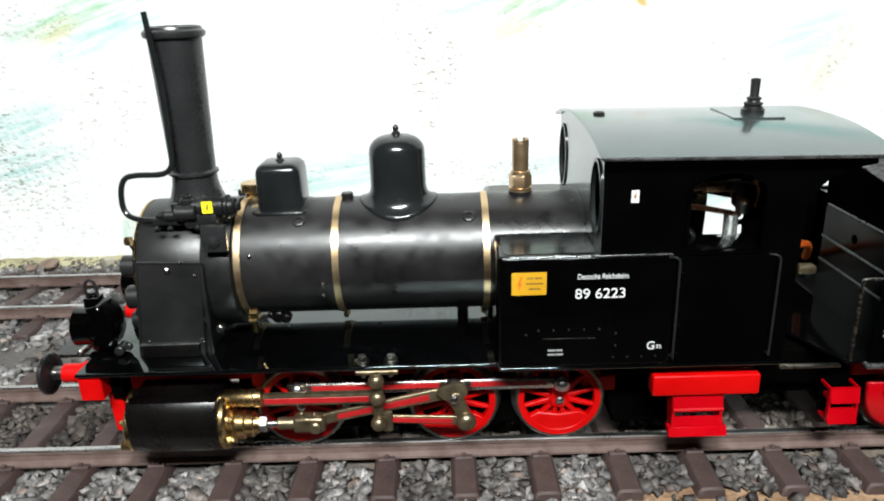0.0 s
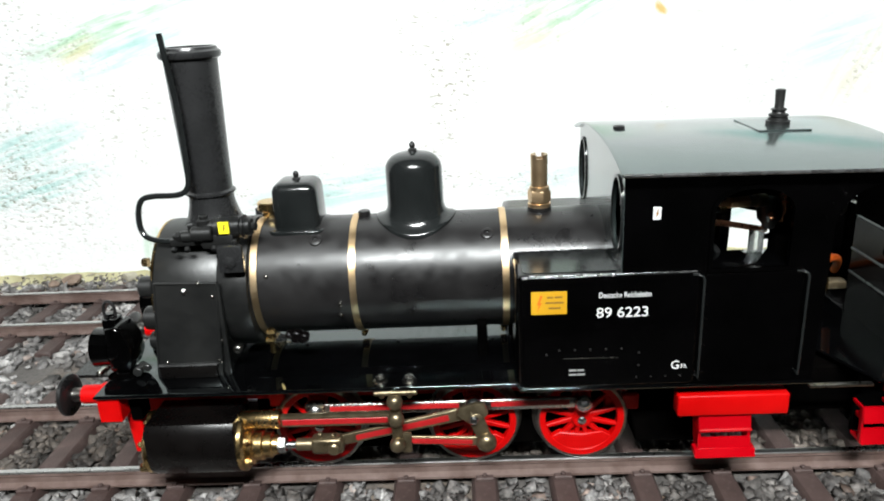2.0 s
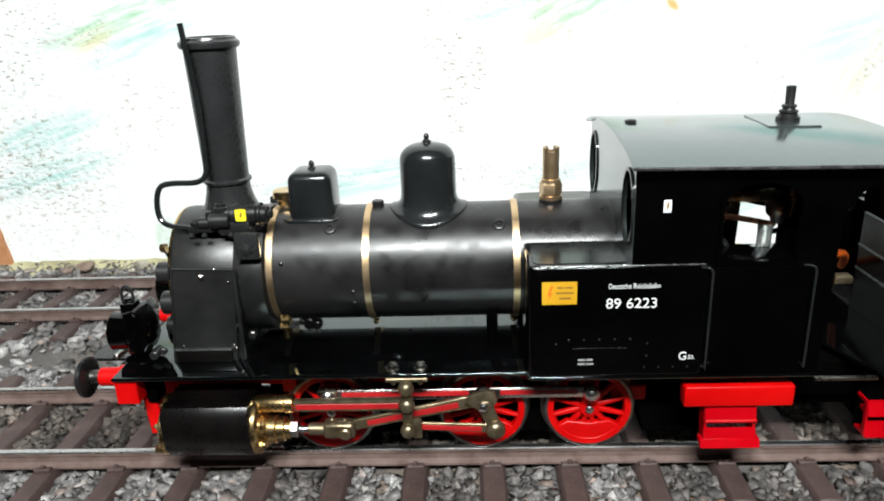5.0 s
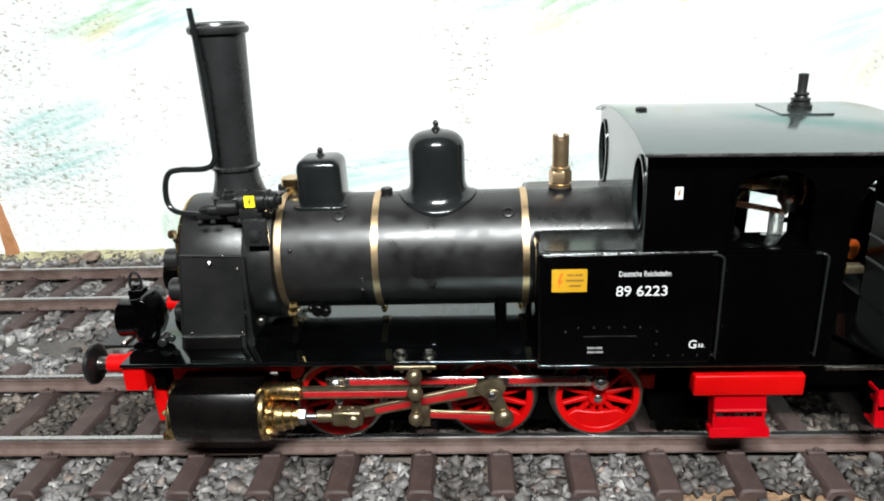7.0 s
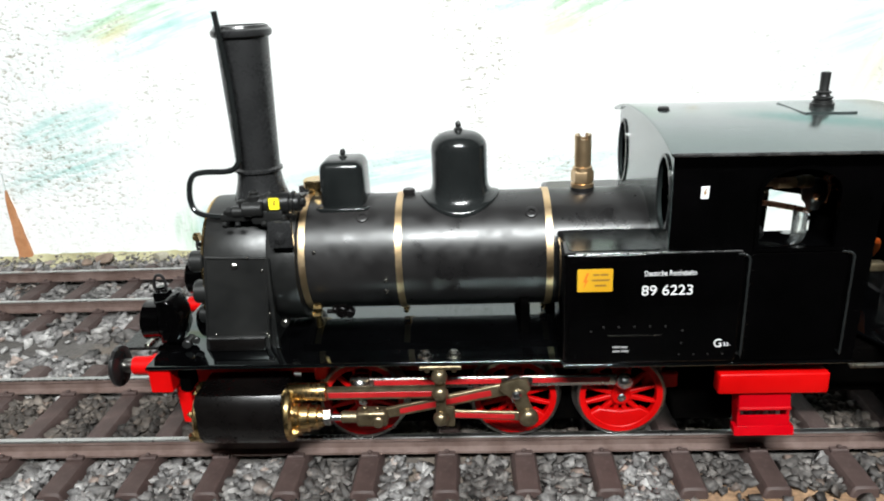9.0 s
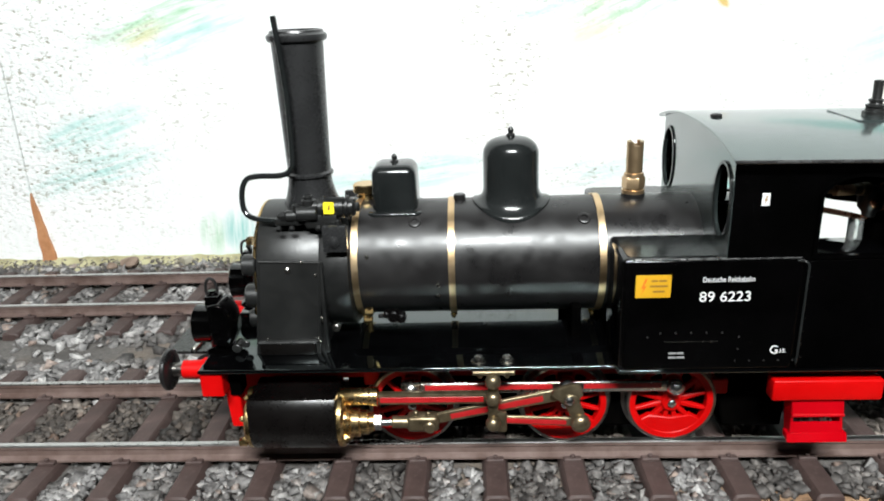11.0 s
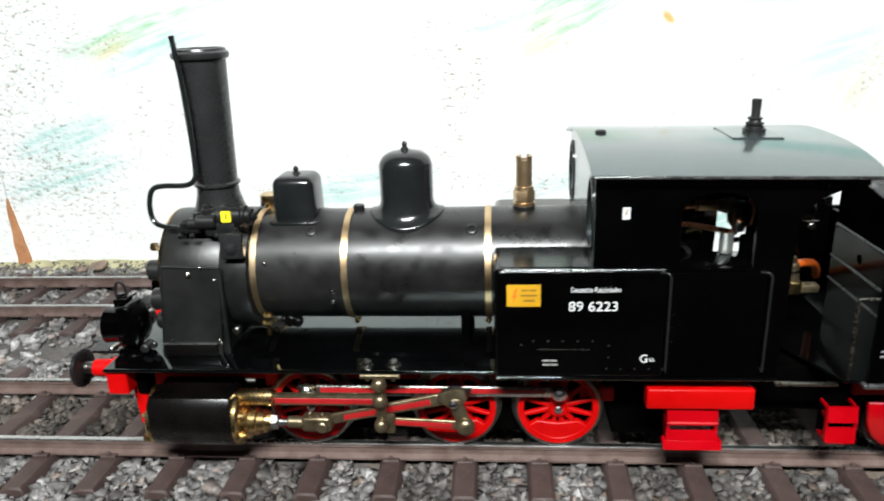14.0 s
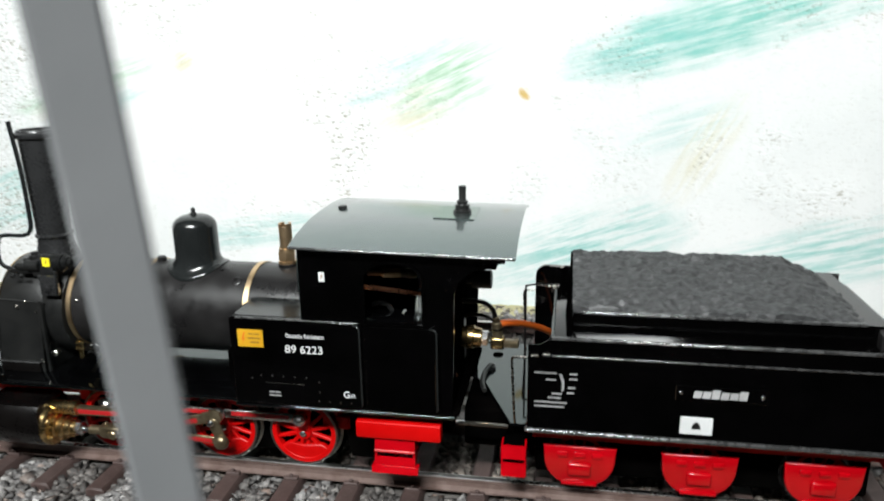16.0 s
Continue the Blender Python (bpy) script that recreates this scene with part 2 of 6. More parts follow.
STROKES_WEST = [
    (-0.263, 0.056, 0.060, 0.017, 16, CYAN, 0.75),
    (-0.261, 0.083, 0.048, 0.015, 17, CYAN, 0.85),
    (-0.196, 0.155, 0.075, 0.014, 16, LEAF, 1.05),
    (-0.184, 0.139, 0.054, 0.010, 18, CYAN, 0.80),
    (-0.223, 0.139, 0.027, 0.008, 22, OCHRE, 0.70),
    (-0.173, 0.012, 0.017, 0.014, 86, CYAN, 0.95),
    (-0.191, 0.010, 0.019, 0.011, 88, LEAF, 0.80),
    (-0.063, 0.046, 0.073, 0.015, 8, CYAN, 0.70),
    (0.062, 0.048, 0.062, 0.015, 12, CYAN, 0.40),
]
STROKES_MIDDLE = [
    (0.241, 0.126, 0.047, 0.021, 18, CYAN, 0.40),
    (0.243, 0.184, 0.091, 0.027, 13, TEAL, 0.95),
    (0.305, 0.207, 0.114, 0.029, 15, TEAL, 0.90),
    (0.212, 0.176, 0.062, 0.021, 13, CYAN, 1.00),
    (0.031, 0.149, 0.031, 0.010, 18, CYAN, 0.60),
    (0.062, 0.138, 0.035, 0.019, 22, OCHRE, 0.55),
    (0.085, 0.159, 0.052, 0.029, 24, LEAF, 1.00),
    (0.056, 0.172, 0.041, 0.012, 20, CYAN, 0.50),
    (0.138, 0.149, 0.006, 0.005, -50, AMBER, 1.60),
]
STROKES_EAST = [
    (0.180, 0.039, 0.088, 0.035, 20, CYAN, 1.00),
    (0.346, 0.041, 0.124, 0.029, 14, CYAN, 0.90),
    (0.258, 0.109, 0.052, 0.019, 60, OCHRE, 0.40),
    (-0.110, 0.173, 0.010, 0.009, 30, OCHRE, 0.70),
    (-0.126, -0.008, 0.187, 0.008, 0, LEAF, 0.50),
    (0.062, -0.006, 0.146, 0.008, 0, CYAN, 0.45),
    (-0.146, 0.008, 0.010, 0.010, 88, CYAN, 0.70),
]

# places where the roughcast shows through the paint: centre x and z, half width and half height (m)
BARE = [(0.014, 0.110, 0.027, 0.035), (0.004, 0.067, 0.035, 0.027), (0.257, 0.076, 0.015, 0.052), (0.134, 0.089, 0.031, 0.029), (0.031, 0.046, 0.062, 0.015)]


def wall_material():
    m, nt, bsdf = material("roughcast_wall")
    tc = nt.nodes.new("ShaderNodeTexCoord")
    vec = coords(nt, (1, 1, 1))
    sep = nt.nodes.new("ShaderNodeSeparateXYZ")
    nt.links.new(tc.outputs["Object"], sep.inputs[0])
    tone = ramp(nt, noise_tex(nt, vec, 7.0), ((0.3, (0.74, 0.76, 0.75)), (0.7, (0.86, 0.86, 0.85))))
    edge = noise_tex(nt, vec, 60.0)
    for n, (cx, cz, hx, hz, turn, colour, strength) in enumerate(STROKES_WEST + STROKES_MIDDLE + STROKES_EAST):
        c, s = math.cos(radians(turn)), math.sin(radians(turn))
        dx, dz = maths(nt, "SUBTRACT", sep.outputs[0], cx), maths(nt, "SUBTRACT", sep.outputs[2], cz)
        u = maths(nt, "ADD", maths(nt, "MULTIPLY", dx, c / hx), maths(nt, "MULTIPLY", dz, s / hx))
        v = maths(nt, "SUBTRACT", maths(nt, "MULTIPLY", dz, c / hz), maths(nt, "MULTIPLY", dx, s / hz))
        far = maths(nt, "ADD", maths(nt, "MULTIPLY", u, u), maths(nt, "MULTIPLY", v, v))
        inside = maths(nt, "SUBTRACT", 1.25, maths(nt, "ADD", far, maths(nt, "MULTIPLY", edge, 0.7)), True)
        join = nt.nodes.new("ShaderNodeCombineXYZ")
        nt.links.new(maths(nt, "MULTIPLY", u, hx * 22), join.inputs[0])
        nt.links.new(maths(nt, "MULTIPLY", v, hz * 230), join.inputs[1])
        join.inputs[2].default_value = n * 3.1
        hair = ramp(nt, noise_tex(nt, join.outputs[0], 1.0, 4.0, 0.65), ((0.41, (0.16, 0.16, 0.16)), (0.60, (1, 1, 1))))
        tone = mix(nt, maths(nt, "MULTIPLY", maths(nt, "MULTIPLY", inside, hair), strength, True), tone, colour)
    grit = noise_tex(nt, coords(nt, (290, 400, 560)), 1.0, 2.0, 0.6)
    pits = nt.nodes.new("ShaderNodeTexVoronoi")
    pits.inputs["Scale"].default_value = 260.0
    nt.links.new(vec, pits.inputs["Vector"])
    worn = node(nt, "ShaderNodeMapRange")
    for key, v in (("From Min", -0.15), ("From Max", -0.27), ("To Min", 0.0), ("To Max", 0.22)):
        worn.inputs[key].default_value = v
    nt.links.new(sep.outputs[0], worn.inputs["Value"])
    bare = worn.outputs["Result"]
    for cx, cz, hx, hz in BARE:
        dx = maths(nt, "MULTIPLY", maths(nt, "SUBTRACT", sep.outputs[0], cx), 1 / hx)
        dz = maths(nt, "MULTIPLY", maths(nt, "SUBTRACT", sep.outputs[2], cz), 1 / hz)
        far = maths(nt, "ADD", maths(nt, "MULTIPLY", dx, dx), maths(nt, "MULTIPLY", dz, dz))
        bare = maths(nt, "ADD", bare, maths(nt, "MULTIPLY", maths(nt, "SUBTRACT", 1.0, far, True), 0.20))
    patchy = ramp(nt, maths(nt, "ADD", noise_tex(nt, vec, 11.0), bare), ((0.54, (0.10, 0.10, 0.10)), (0.70, (1, 1, 1))))
    foot = node(nt, "ShaderNodeMapRange")
    for key, v in (("From Min", 0.0), ("From Max", 0.05), ("To Min", 0.25), ("To Max", 1.0)):
        foot.inputs[key].default_value = v
    nt.links.new(sep.outputs[2], foot.inputs["Value"])
    patchy = mix(nt, 1.0, patchy, foot.outputs["Result"], "MULTIPLY")
    dark = ramp(nt, grit, ((0.33, (0.46, 0.43, 0.36)), (0.42, (1, 1, 1))))
    tone = mix(nt, maths(nt, "MULTIPLY", patchy, 0.95), tone, mix(nt, 1.0, tone, dark, "MULTIPLY"))
    nt.links.new(tone, bsdf.inputs["Base Color"])
    bsdf.inputs["Roughness"].default_value = 0.9
    height = maths(nt, "ADD", maths(nt, "MULTIPLY", grit, 1.0), maths(nt, "MULTIPLY", pits.outputs["Distance"], 0.5))
    bump(nt, bsdf, maths(nt, "MULTIPLY", height, patchy), 0.6, 0.0020)
    return m


def plain_wall_material(name, a, b):
    m, nt, bsdf = material(name)
    vec = coords(nt, (1, 1, 1))
    nt.links.new(ramp(nt, noise_tex(nt, vec, 3.0), ((0.3, a), (0.7, b))), bsdf.inputs["Base Color"])
    bsdf.inputs["Roughness"].default_value = 0.9
    bump(nt, bsdf, noise_tex(nt, vec, 120.0), 0.3, 0.002)
    return m


# the ballast stone again, darker and browner, for between the rails
DARKSTONE = stone_material("dark_brown_stone", (0.46, 0.40, 0.35))
SLEEPER, STONE, COAL, EARTH, WALL = sleeper_material(), stone_material(), coal_material(), earth_material(), wall_material()
SMOOTHWALL = plain_wall_material("smooth_plaster", (0.72, 0.70, 0.68), (0.80, 0.79, 0.77))
# room surfaces nearly black, so the unlit room is put into their colour
ROOMWALL = plain_wall_material("room_wall", (0.017, 0.017, 0.017), (0.026, 0.026, 0.026))
ROOMFLOOR = plain_wall_material("room_floor", (0.02, 0.02, 0.02), (0.03, 0.03, 0.029))
WOODEDGE = painted("raw_orange_wood", (0.36, 0.15, 0.06), (0.52, 0.25, 0.12), 0.7, fine=500.0, broad=120.0, relief=0.3)
RUBBLE = painted("plaster_rubble", (0.24, 0.215, 0.16), (0.50, 0.47, 0.375), 0.85, fine=500.0, broad=80.0, relief=0.4)
BANK = painted("yellow_sand", (0.27, 0.245, 0.13), (0.50, 0.47, 0.29), 0.9, fine=700.0, broad=45.0, relief=0.5)
CLOD = painted("brown_clod", (0.10, 0.065, 0.045), (0.27, 0.20, 0.155), 0.85, fine=420.0, broad=110.0, relief=0.6)


def crumb_material():
    m, nt, bsdf = material("wall_crumbs")
    geo = nt.nodes.new("ShaderNodeNewGeometry")
    vec = coords(nt, (1, 1, 1))
    tone = ramp(nt, geo.outputs["Random Per Island"], ((0.0, (0.06, 0.05, 0.045)), (0.45, (0.17, 0.15, 0.13)), (0.75, (0.27, 0.24, 0.18)), (1.0, (0.52, 0.49, 0.40))))
    nt.links.new(mix(nt, 1.0, tone, ramp(nt, noise_tex(nt, vec, 700.0), ((0.35, (0.65, 0.65, 0.65)), (0.7, (1.2, 1.2, 1.2)))), "MULTIPLY"), bsdf.inputs["Base Color"])
    bsdf.inputs["Roughness"].default_value = 0.85
    return m


CRUMBS = crumb_material()

# ---- mesh helpers, all in millimetres ----
MM = 0.001


def box(bm, x0, x1, y0, y1, z0, z1, bev=0.0, seg=2):
    m = Matrix.LocRotScale(((x0 + x1) / 2, (y0 + y1) / 2, (z0 + z1) / 2), None, (abs(x1 - x0), abs(y1 - y0), abs(z1 - z0)))
    made = bmesh.ops.create_cube(bm, size=1.0, matrix=m)["verts"]
    if bev:
        edges = list({e for v in made for e in v.link_edges})
        bmesh.ops.bevel(bm, geom=edges, offset=bev, segments=seg, affect="EDGES", profile=0.5)
    return bm


def turned(bm, rings, a, b, seg=32, caps=True):
    """A turned body from point a towards b: rings of (distance, radius)."""
    a, b = Vector(a), Vector(b)
    axis = (b - a).normalized()
    side = axis.orthogonal().normalized()
    up = axis.cross(side)
    loops = []
    for h, r in rings:
        c = a + axis * h
        loops.append([bm.verts.new(c + (side * math.cos(k) + up * math.sin(k)) * max(r, 0.001)) for k in (2 * math.pi * n / seg for n in range(seg))])
    for lo, hi in zip(loops, loops[1:]):
        for n in range(seg):
            bm.faces.new((lo[n], lo[(n + 1) % seg], hi[(n + 1) % seg], hi[n]))
    if caps:
        bm.faces.new(loops[0][::-1])
        bm.faces.new(loops[-1])
    return bm


def rod(bm, a, b, r, seg=16, bev=0.0):
    far = (Vector(b) - Vector(a)).length
    e = min(bev, r * 0.6, far * 0.4)
    rings = [(0, r - e), (e, r), (far - e, r), (far, r - e)] if e else [(0, r), (far, r)]
    return turned(bm, rings, a, b, seg)


def bend(points, steps=5):
    """A smooth line through the points."""
    pts = [Vector(p) for p in points]
    ext = [2 * pts[0] - pts[1], *pts, 2 * pts[-1] - pts[-2]]
    out = []
    for n in range(1, len(ext) - 2):
        p0, p1, p2, p3 = ext[n - 1 : n + 3]
        for k in range(steps):
            t = k / steps
            out.append(0.5 * (2 * p1 + (p2 - p0) * t + (2 * p0 - 5 * p1 + 4 * p2 - p3) * t * t + (3 * p1 - p0 - 3 * p2 + p3) * t**3))
    return out + [pts[-1]]


def pipe(bm, points, r, seg=10, smooth=True):
    pts = bend(points) if smooth else [Vector(p) for p in points]
    loops, side = [], None
    for n, p in enumerate(pts):
        way = (pts[min(n + 1, len(pts) - 1)] - pts[max(n - 1, 0)]).normalized()
        side = way.orthogonal() if side is None else side - way * side.dot(way)
        side.normalize()
        up = way.cross(side)
        loops.append([bm.verts.new(p + (side * math.cos(k) + up * math.sin(k)) * r) for k in (2 * math.pi * j / seg for j in range(seg))])
    for lo, hi in zip(loops, loops[1:]):
        for n in range(seg):
            bm.faces.new((lo[n], lo[(n + 1) % seg], hi[(n + 1) % seg], hi[n]))
    bm.faces.new(loops[0][::-1])
    bm.faces.new(loops[-1])
    return bm


def ball(bm, c, r, seg=14):
    bmesh.ops.create_uvsphere(bm, u_segments=seg, v_segments=seg // 2 + 1, radius=r, matrix=Matrix.Translation(c))
    return bm


def slab(bm, outline, axis, a, b, bev=0.0, seg=2):
    """A flat outline pushed along an axis from a to b. The outline runs over the other two axes, in their order."""
    def at(p, h):
        return {"x": (h, p[0], p[1]), "y": (p[0], h, p[1]), "z": (p[0], p[1], h)}[axis]
    lo = [bm.verts.new(at(p, a)) for p in outline]
    hi = [bm.verts.new(at(p, b)) for p in outline]
    n = len(outline)
    faces = [bm.faces.new(lo[::-1]), bm.faces.new(hi)]
    faces += [bm.faces.new((lo[k], lo[(k + 1) % n], hi[(k + 1) % n], hi[k])) for k in range(n)]
    if bev:
        bmesh.ops.recalc_face_normals(bm, faces=faces)
        bmesh.ops.bevel(bm, geom=list({e for f in faces[:2] for e in f.edges}), offset=bev, segments=seg, affect="EDGES", profile=0.5)
    return bm


def arc(cx, cy, r, a0, a1, n=12, ry=None):
    return [(cx + r * math.cos(radians(a0 + (a1 - a0) * k / n)), cy + (ry or r) * math.sin(radians(a0 + (a1 - a0) * k / n))) for k in range(n + 1)]


def round_rect(x0, x1, y0, y1, r, n=5):
    return arc(x1 - r, y1 - r, r, 0, 90, n) + arc(x0 + r, y1 - r, r, 90, 180, n) + arc(x0 + r, y0 + r, r, 180, 270, n) + arc(x1 - r, y0 + r, r, 270, 360, n)


def finish(bm, name, mat, sharp=35.0):
    bmesh.ops.recalc_face_normals(bm, faces=bm.faces)
    bm.transform(Matrix.Scale(MM, 4))
    mesh = bpy.data.meshes.new(name)
    bm.to_mesh(mesh)
    bm.free()
    mesh.materials.append(mat)
    mesh.polygons.foreach_set("use_smooth", [True] * len(mesh.polygons))
    mesh.set_sharp_from_angle(angle=radians(sharp))
    return mesh


def part(name, bm, mat, parent, label="", sharp=35.0):
    """One mesh object under a thing or a part; its millimetres are those of the whole place."""
    at = parent.matrix_world.translation if parent else Vector()
    bm.transform(Matrix.Translation(-at / MM))
    ob = new(name, finish(bm, name, mat, sharp))
    ob.parent = parent
    ob.matrix_world = Matrix.Translation(at)
    return tagged(ob, label)


def share(name, mesh, parent, x, y, z, turn=0.0, label=""):
    """One more object on a mesh that is there already, at a place in millimetres from its thing."""
    ob = new(name, mesh)
    ob.parent = parent
    ob.matrix_basis = pose(x * MM, y * MM, z * MM, 0, 0, turn)
    return tagged(ob, label)


def thing(name, x, y, z, label, category, group="", kind=""):
    ob = new(name)
    ob.empty_display_size = 0.01
    ob.matrix_world = Matrix.Translation((x * MM, y * MM, z * MM))
    return tagged(ob, label, category, group, kind)


def whole(name, bm, mat, label, category, group="", kind="", sharp=35.0):
    ob = new(name, finish(bm, name, mat, sharp))
    return tagged(ob, label, category, group, kind)


def letters(text, size, wide=1.0):
    """A mesh of raised lettering, in millimetres, from x = 0 and z = 0."""
    curve = bpy.data.curves.new("lettering", "FONT")
    curve.body, curve.size, curve.extrude, curve.offset = text, size, 0.06, 0.005 * size
    ob = bpy.data.objects.new("lettering", curve)
    scene.collection.objects.link(ob)
    bpy.context.view_layer.update()
    mesh = bpy.data.meshes.new_from_object(ob.evaluated_get(bpy.context.evaluated_depsgraph_get()))
    bpy.data.objects.remove(ob)
    bm = bmesh.new()
    bm.from_mesh(mesh)
    bm.transform(pose(0, 0, 0, 90, 0, 0) @ Matrix.Diagonal((wide, 1, 1, 1)))
    return bm


def lettering(name, text, size, wide, x, y, z, mat, parent, label):
    bm = letters(text, size, wide)
    bm.transform(Matrix.Translation((x, y, z)))
    return part(name, bm, mat, parent, label)

# ---- the setting ----
WALL_Y = 206.0


def setting():
    whole("ground", box(bmesh.new(), -1100, 1400, -75, 254, -40, -10.6), EARTH, "dusty brown baseboard under the model tracks", "baseboard", kind="structure")
    whole("wall_north", box(bmesh.new(), -311.1, 1400, WALL_Y, WALL_Y + 60, -12.4, 1200), WALL, "white roughcast wall with brushed green paint strokes", "wall", kind="structure")
    whole("wall_north_west", box(bmesh.new(), -1100, -311.45, WALL_Y - 0.6, WALL_Y + 60, -12.4, 1200), WALL, "white roughcast wall beyond the joint", "wall", kind="structure")
    bm = bmesh.new()
    rng = random.Random(4)
    right, left, z = [], [], -12.4
    while z < 40:
        left.append((-312.4 + rng.uniform(-0.5, 0.5), z))
        right.append((-310.4 + 8.6 * ((40 - z) / 52) ** 0.9 + rng.uniform(-0.3, 0.3), z))
        z += rng.uniform(4, 8)
    right.append((-310.8, 42))
    slab(bm, right + left[::-1], "y", WALL_Y - 2.2, WALL_Y + 5)
    whole("trim", bm, WOODEDGE, "broken orange edge in a wall joint", "wall joint", kind="structure")
    whole("wall_joint_core", box(bmesh.new(), -311.40, -311.15, WALL_Y + 6, WALL_Y + 60, -12.4, 1200), SMOOTHWALL, "plaster core in the wall joint", "wall", kind="structure")
    # the rest of the room, added out of view to keep reflections dark
    whole("wall_west", box(bmesh.new(), -1160, -1100, -1500, WALL_Y + 60, -800, 1200), ROOMWALL, "unseen near-black room wall", "wall", kind="structure")
    whole("wall_east", box(bmesh.new(), 1400, 1460, -1500, WALL_Y + 60, -800, 1200), ROOMWALL, "unseen near-black room wall", "wall", kind="structure")
    whole("wall_south", box(bmesh.new(), -1160, 1460, -1560, -1500, -800, 1200), ROOMWALL, "unseen near-black room wall", "wall", kind="structure")
    whole("wall_below_baseboard", box(bmesh.new(), -1100, 1400, WALL_Y, WALL_Y + 60, -800, -40.2), ROOMWALL, "unseen near-black room wall", "wall", kind="structure")
    whole("floor", box(bmesh.new(), -1160, 1460, -1560, WALL_Y + 60, -860, -800), ROOMFLOOR, "unseen near-black room floor", "floor", kind="structure")
    whole("ceiling", box(bmesh.new(), -1160, 1460, -1560, WALL_Y + 60, 1200, 1260), ROOMWALL, "unseen near-black ceiling", "ceiling", kind="structure")
    lamp = thing("tube_light", 60, LAMP_Y / MM, LAMP_Z / MM, "white fluorescent tube light hanging from the ceiling", "lamp")
    part("housing", box(bmesh.new(), -230, 350, LAMP_Y / MM - 90, LAMP_Y / MM + 90, LAMP_Z / MM, LAMP_Z / MM + 50, 8), GREYPAINT, lamp)
    for x in (-140, 260):
        part("hanger", rod(bmesh.new(), (x, LAMP_Y / MM, LAMP_Z / MM + 50), (x, LAMP_Y / MM, 1200), 4), GREYPAINT, lamp)
    # a slim flat upright, leaning, wide side square to the walk's end
    foot, head = Vector((157.33 + 0.0544 * 983.2, -283.52 + 0.0377 * 983.2, -800)), Vector((157.33 - 0.0544 * 1016.8, -283.52 - 0.0377 * 1016.8, 1200))
    across, deep = Vector((0.81, 0.57, 0)), Vector((-0.57, 0.81, 0))
    bm = bmesh.new()
    loops = [[bm.verts.new(end + across * u + deep * v) for u, v in ((-0.66, 0), (0.66, 0), (0.77, 0.11), (0.77, 0.85), (0.66, 0.96), (-0.66, 0.96), (-0.77, 0.85), (-0.77, 0.11))] for end in (foot, head)]
    for k in range(8):
        bm.faces.new((loops[0][k], loops[0][(k + 1) % 8], loops[1][(k + 1) % 8], loops[1][k]))
    bm.faces.new(loops[0])
    bm.faces.new(loops[1])
    whole("grey_upright", bm, POST_GREY, "slim flat grey metal upright leaning between floor and ceiling", "upright")


setting()


# ---- tracks ----
PITCH = 28.3
TRACK_X0, TRACK_X1 = -620, 760


def rail_profile(side):
    """One rail across the track: worn head, web and foot, and the head's bright top as a piece of its own."""
    c = 23.7 * side
    web = [(c - 2.9, -6.3), (c + 2.9, -6.3), (c + 2.9, -5.5), (c + 0.8, -4.6), (c + 0.7, -2.4), (c + 1.3, -1.8), (c + 1.3, -0.45), (c - 1.3, -0.45), (c - 1.3, -1.8), (c - 0.7, -2.4), (c - 0.8, -4.6), (c - 2.9, -5.5)]
    top = [(c - 1.42, -0.62), (c + 1.42, -0.62), (c + 1.40, -0.3), (c + 1.1, -0.06), (c + 0.8, 0.0), (c - 0.8, 0.0), (c - 1.1, -0.06), (c - 1.40, -0.3)]
    return web, top


def sleeper_mesh():
    bm = bmesh.new()
    slab(bm, [(-5.2, -13.0), (5.2, -13.0), (4.5, -7.6), (3.5, -6.45), (0, -6.3), (-3.5, -6.45), (-4.5, -7.6)], "y", -48, 48, 0.7, 1)
    return finish(bm, "sleeper", SLEEPER)


def clip_mesh():
    """A cast rail clip with its bolt."""
    bm = box(bmesh.new(), -3.2, 3.2, -1.3, 1.3, -6.6, -5.0, 0.3, 1)
    rod(bm, (0, 0, -5.2), (0, 0, -3.9), 0.9, 8, 0.2)
    return finish(bm, "rail_clip", SLEEPER)


SLEEPER_MESH, CLIP_MESH = sleeper_mesh(), clip_mesh()


def track(y, first, label):
    t = thing("railway_track", 0, y, -13, label, "railway track", "model railway tracks")
    for side in (-1, 1):
        web, top = rail_profile(side)
        r = part("rail", slab(bmesh.new(), [(p + y, z) for p, z in web], "x", TRACK_X0, TRACK_X1), RAILWEB, t, "rusty brown steel rail")
        part("rail_head", slab(bmesh.new(), [(p + y, z) for p, z in top], "x", TRACK_X0, TRACK_X1), RAILTOP, r, "bright worn rail head")
    x = first
    while x < TRACK_X1 - 10:
        s = share("sleeper", SLEEPER_MESH, t, x, 0, 13, random.uniform(-0.8, 0.8))
        for off in (-27.6, -19.8, 19.8, 27.6):
            share("rail_clip", CLIP_MESH, s, 0, off, 0)
        x += PITCH


track(0.0, -7.8 - 21 * PITCH, "brown model railway track with rusty rails on ballast")
track(136.2, -10.9 - 21 * PITCH, "brown model railway track beside the wall")


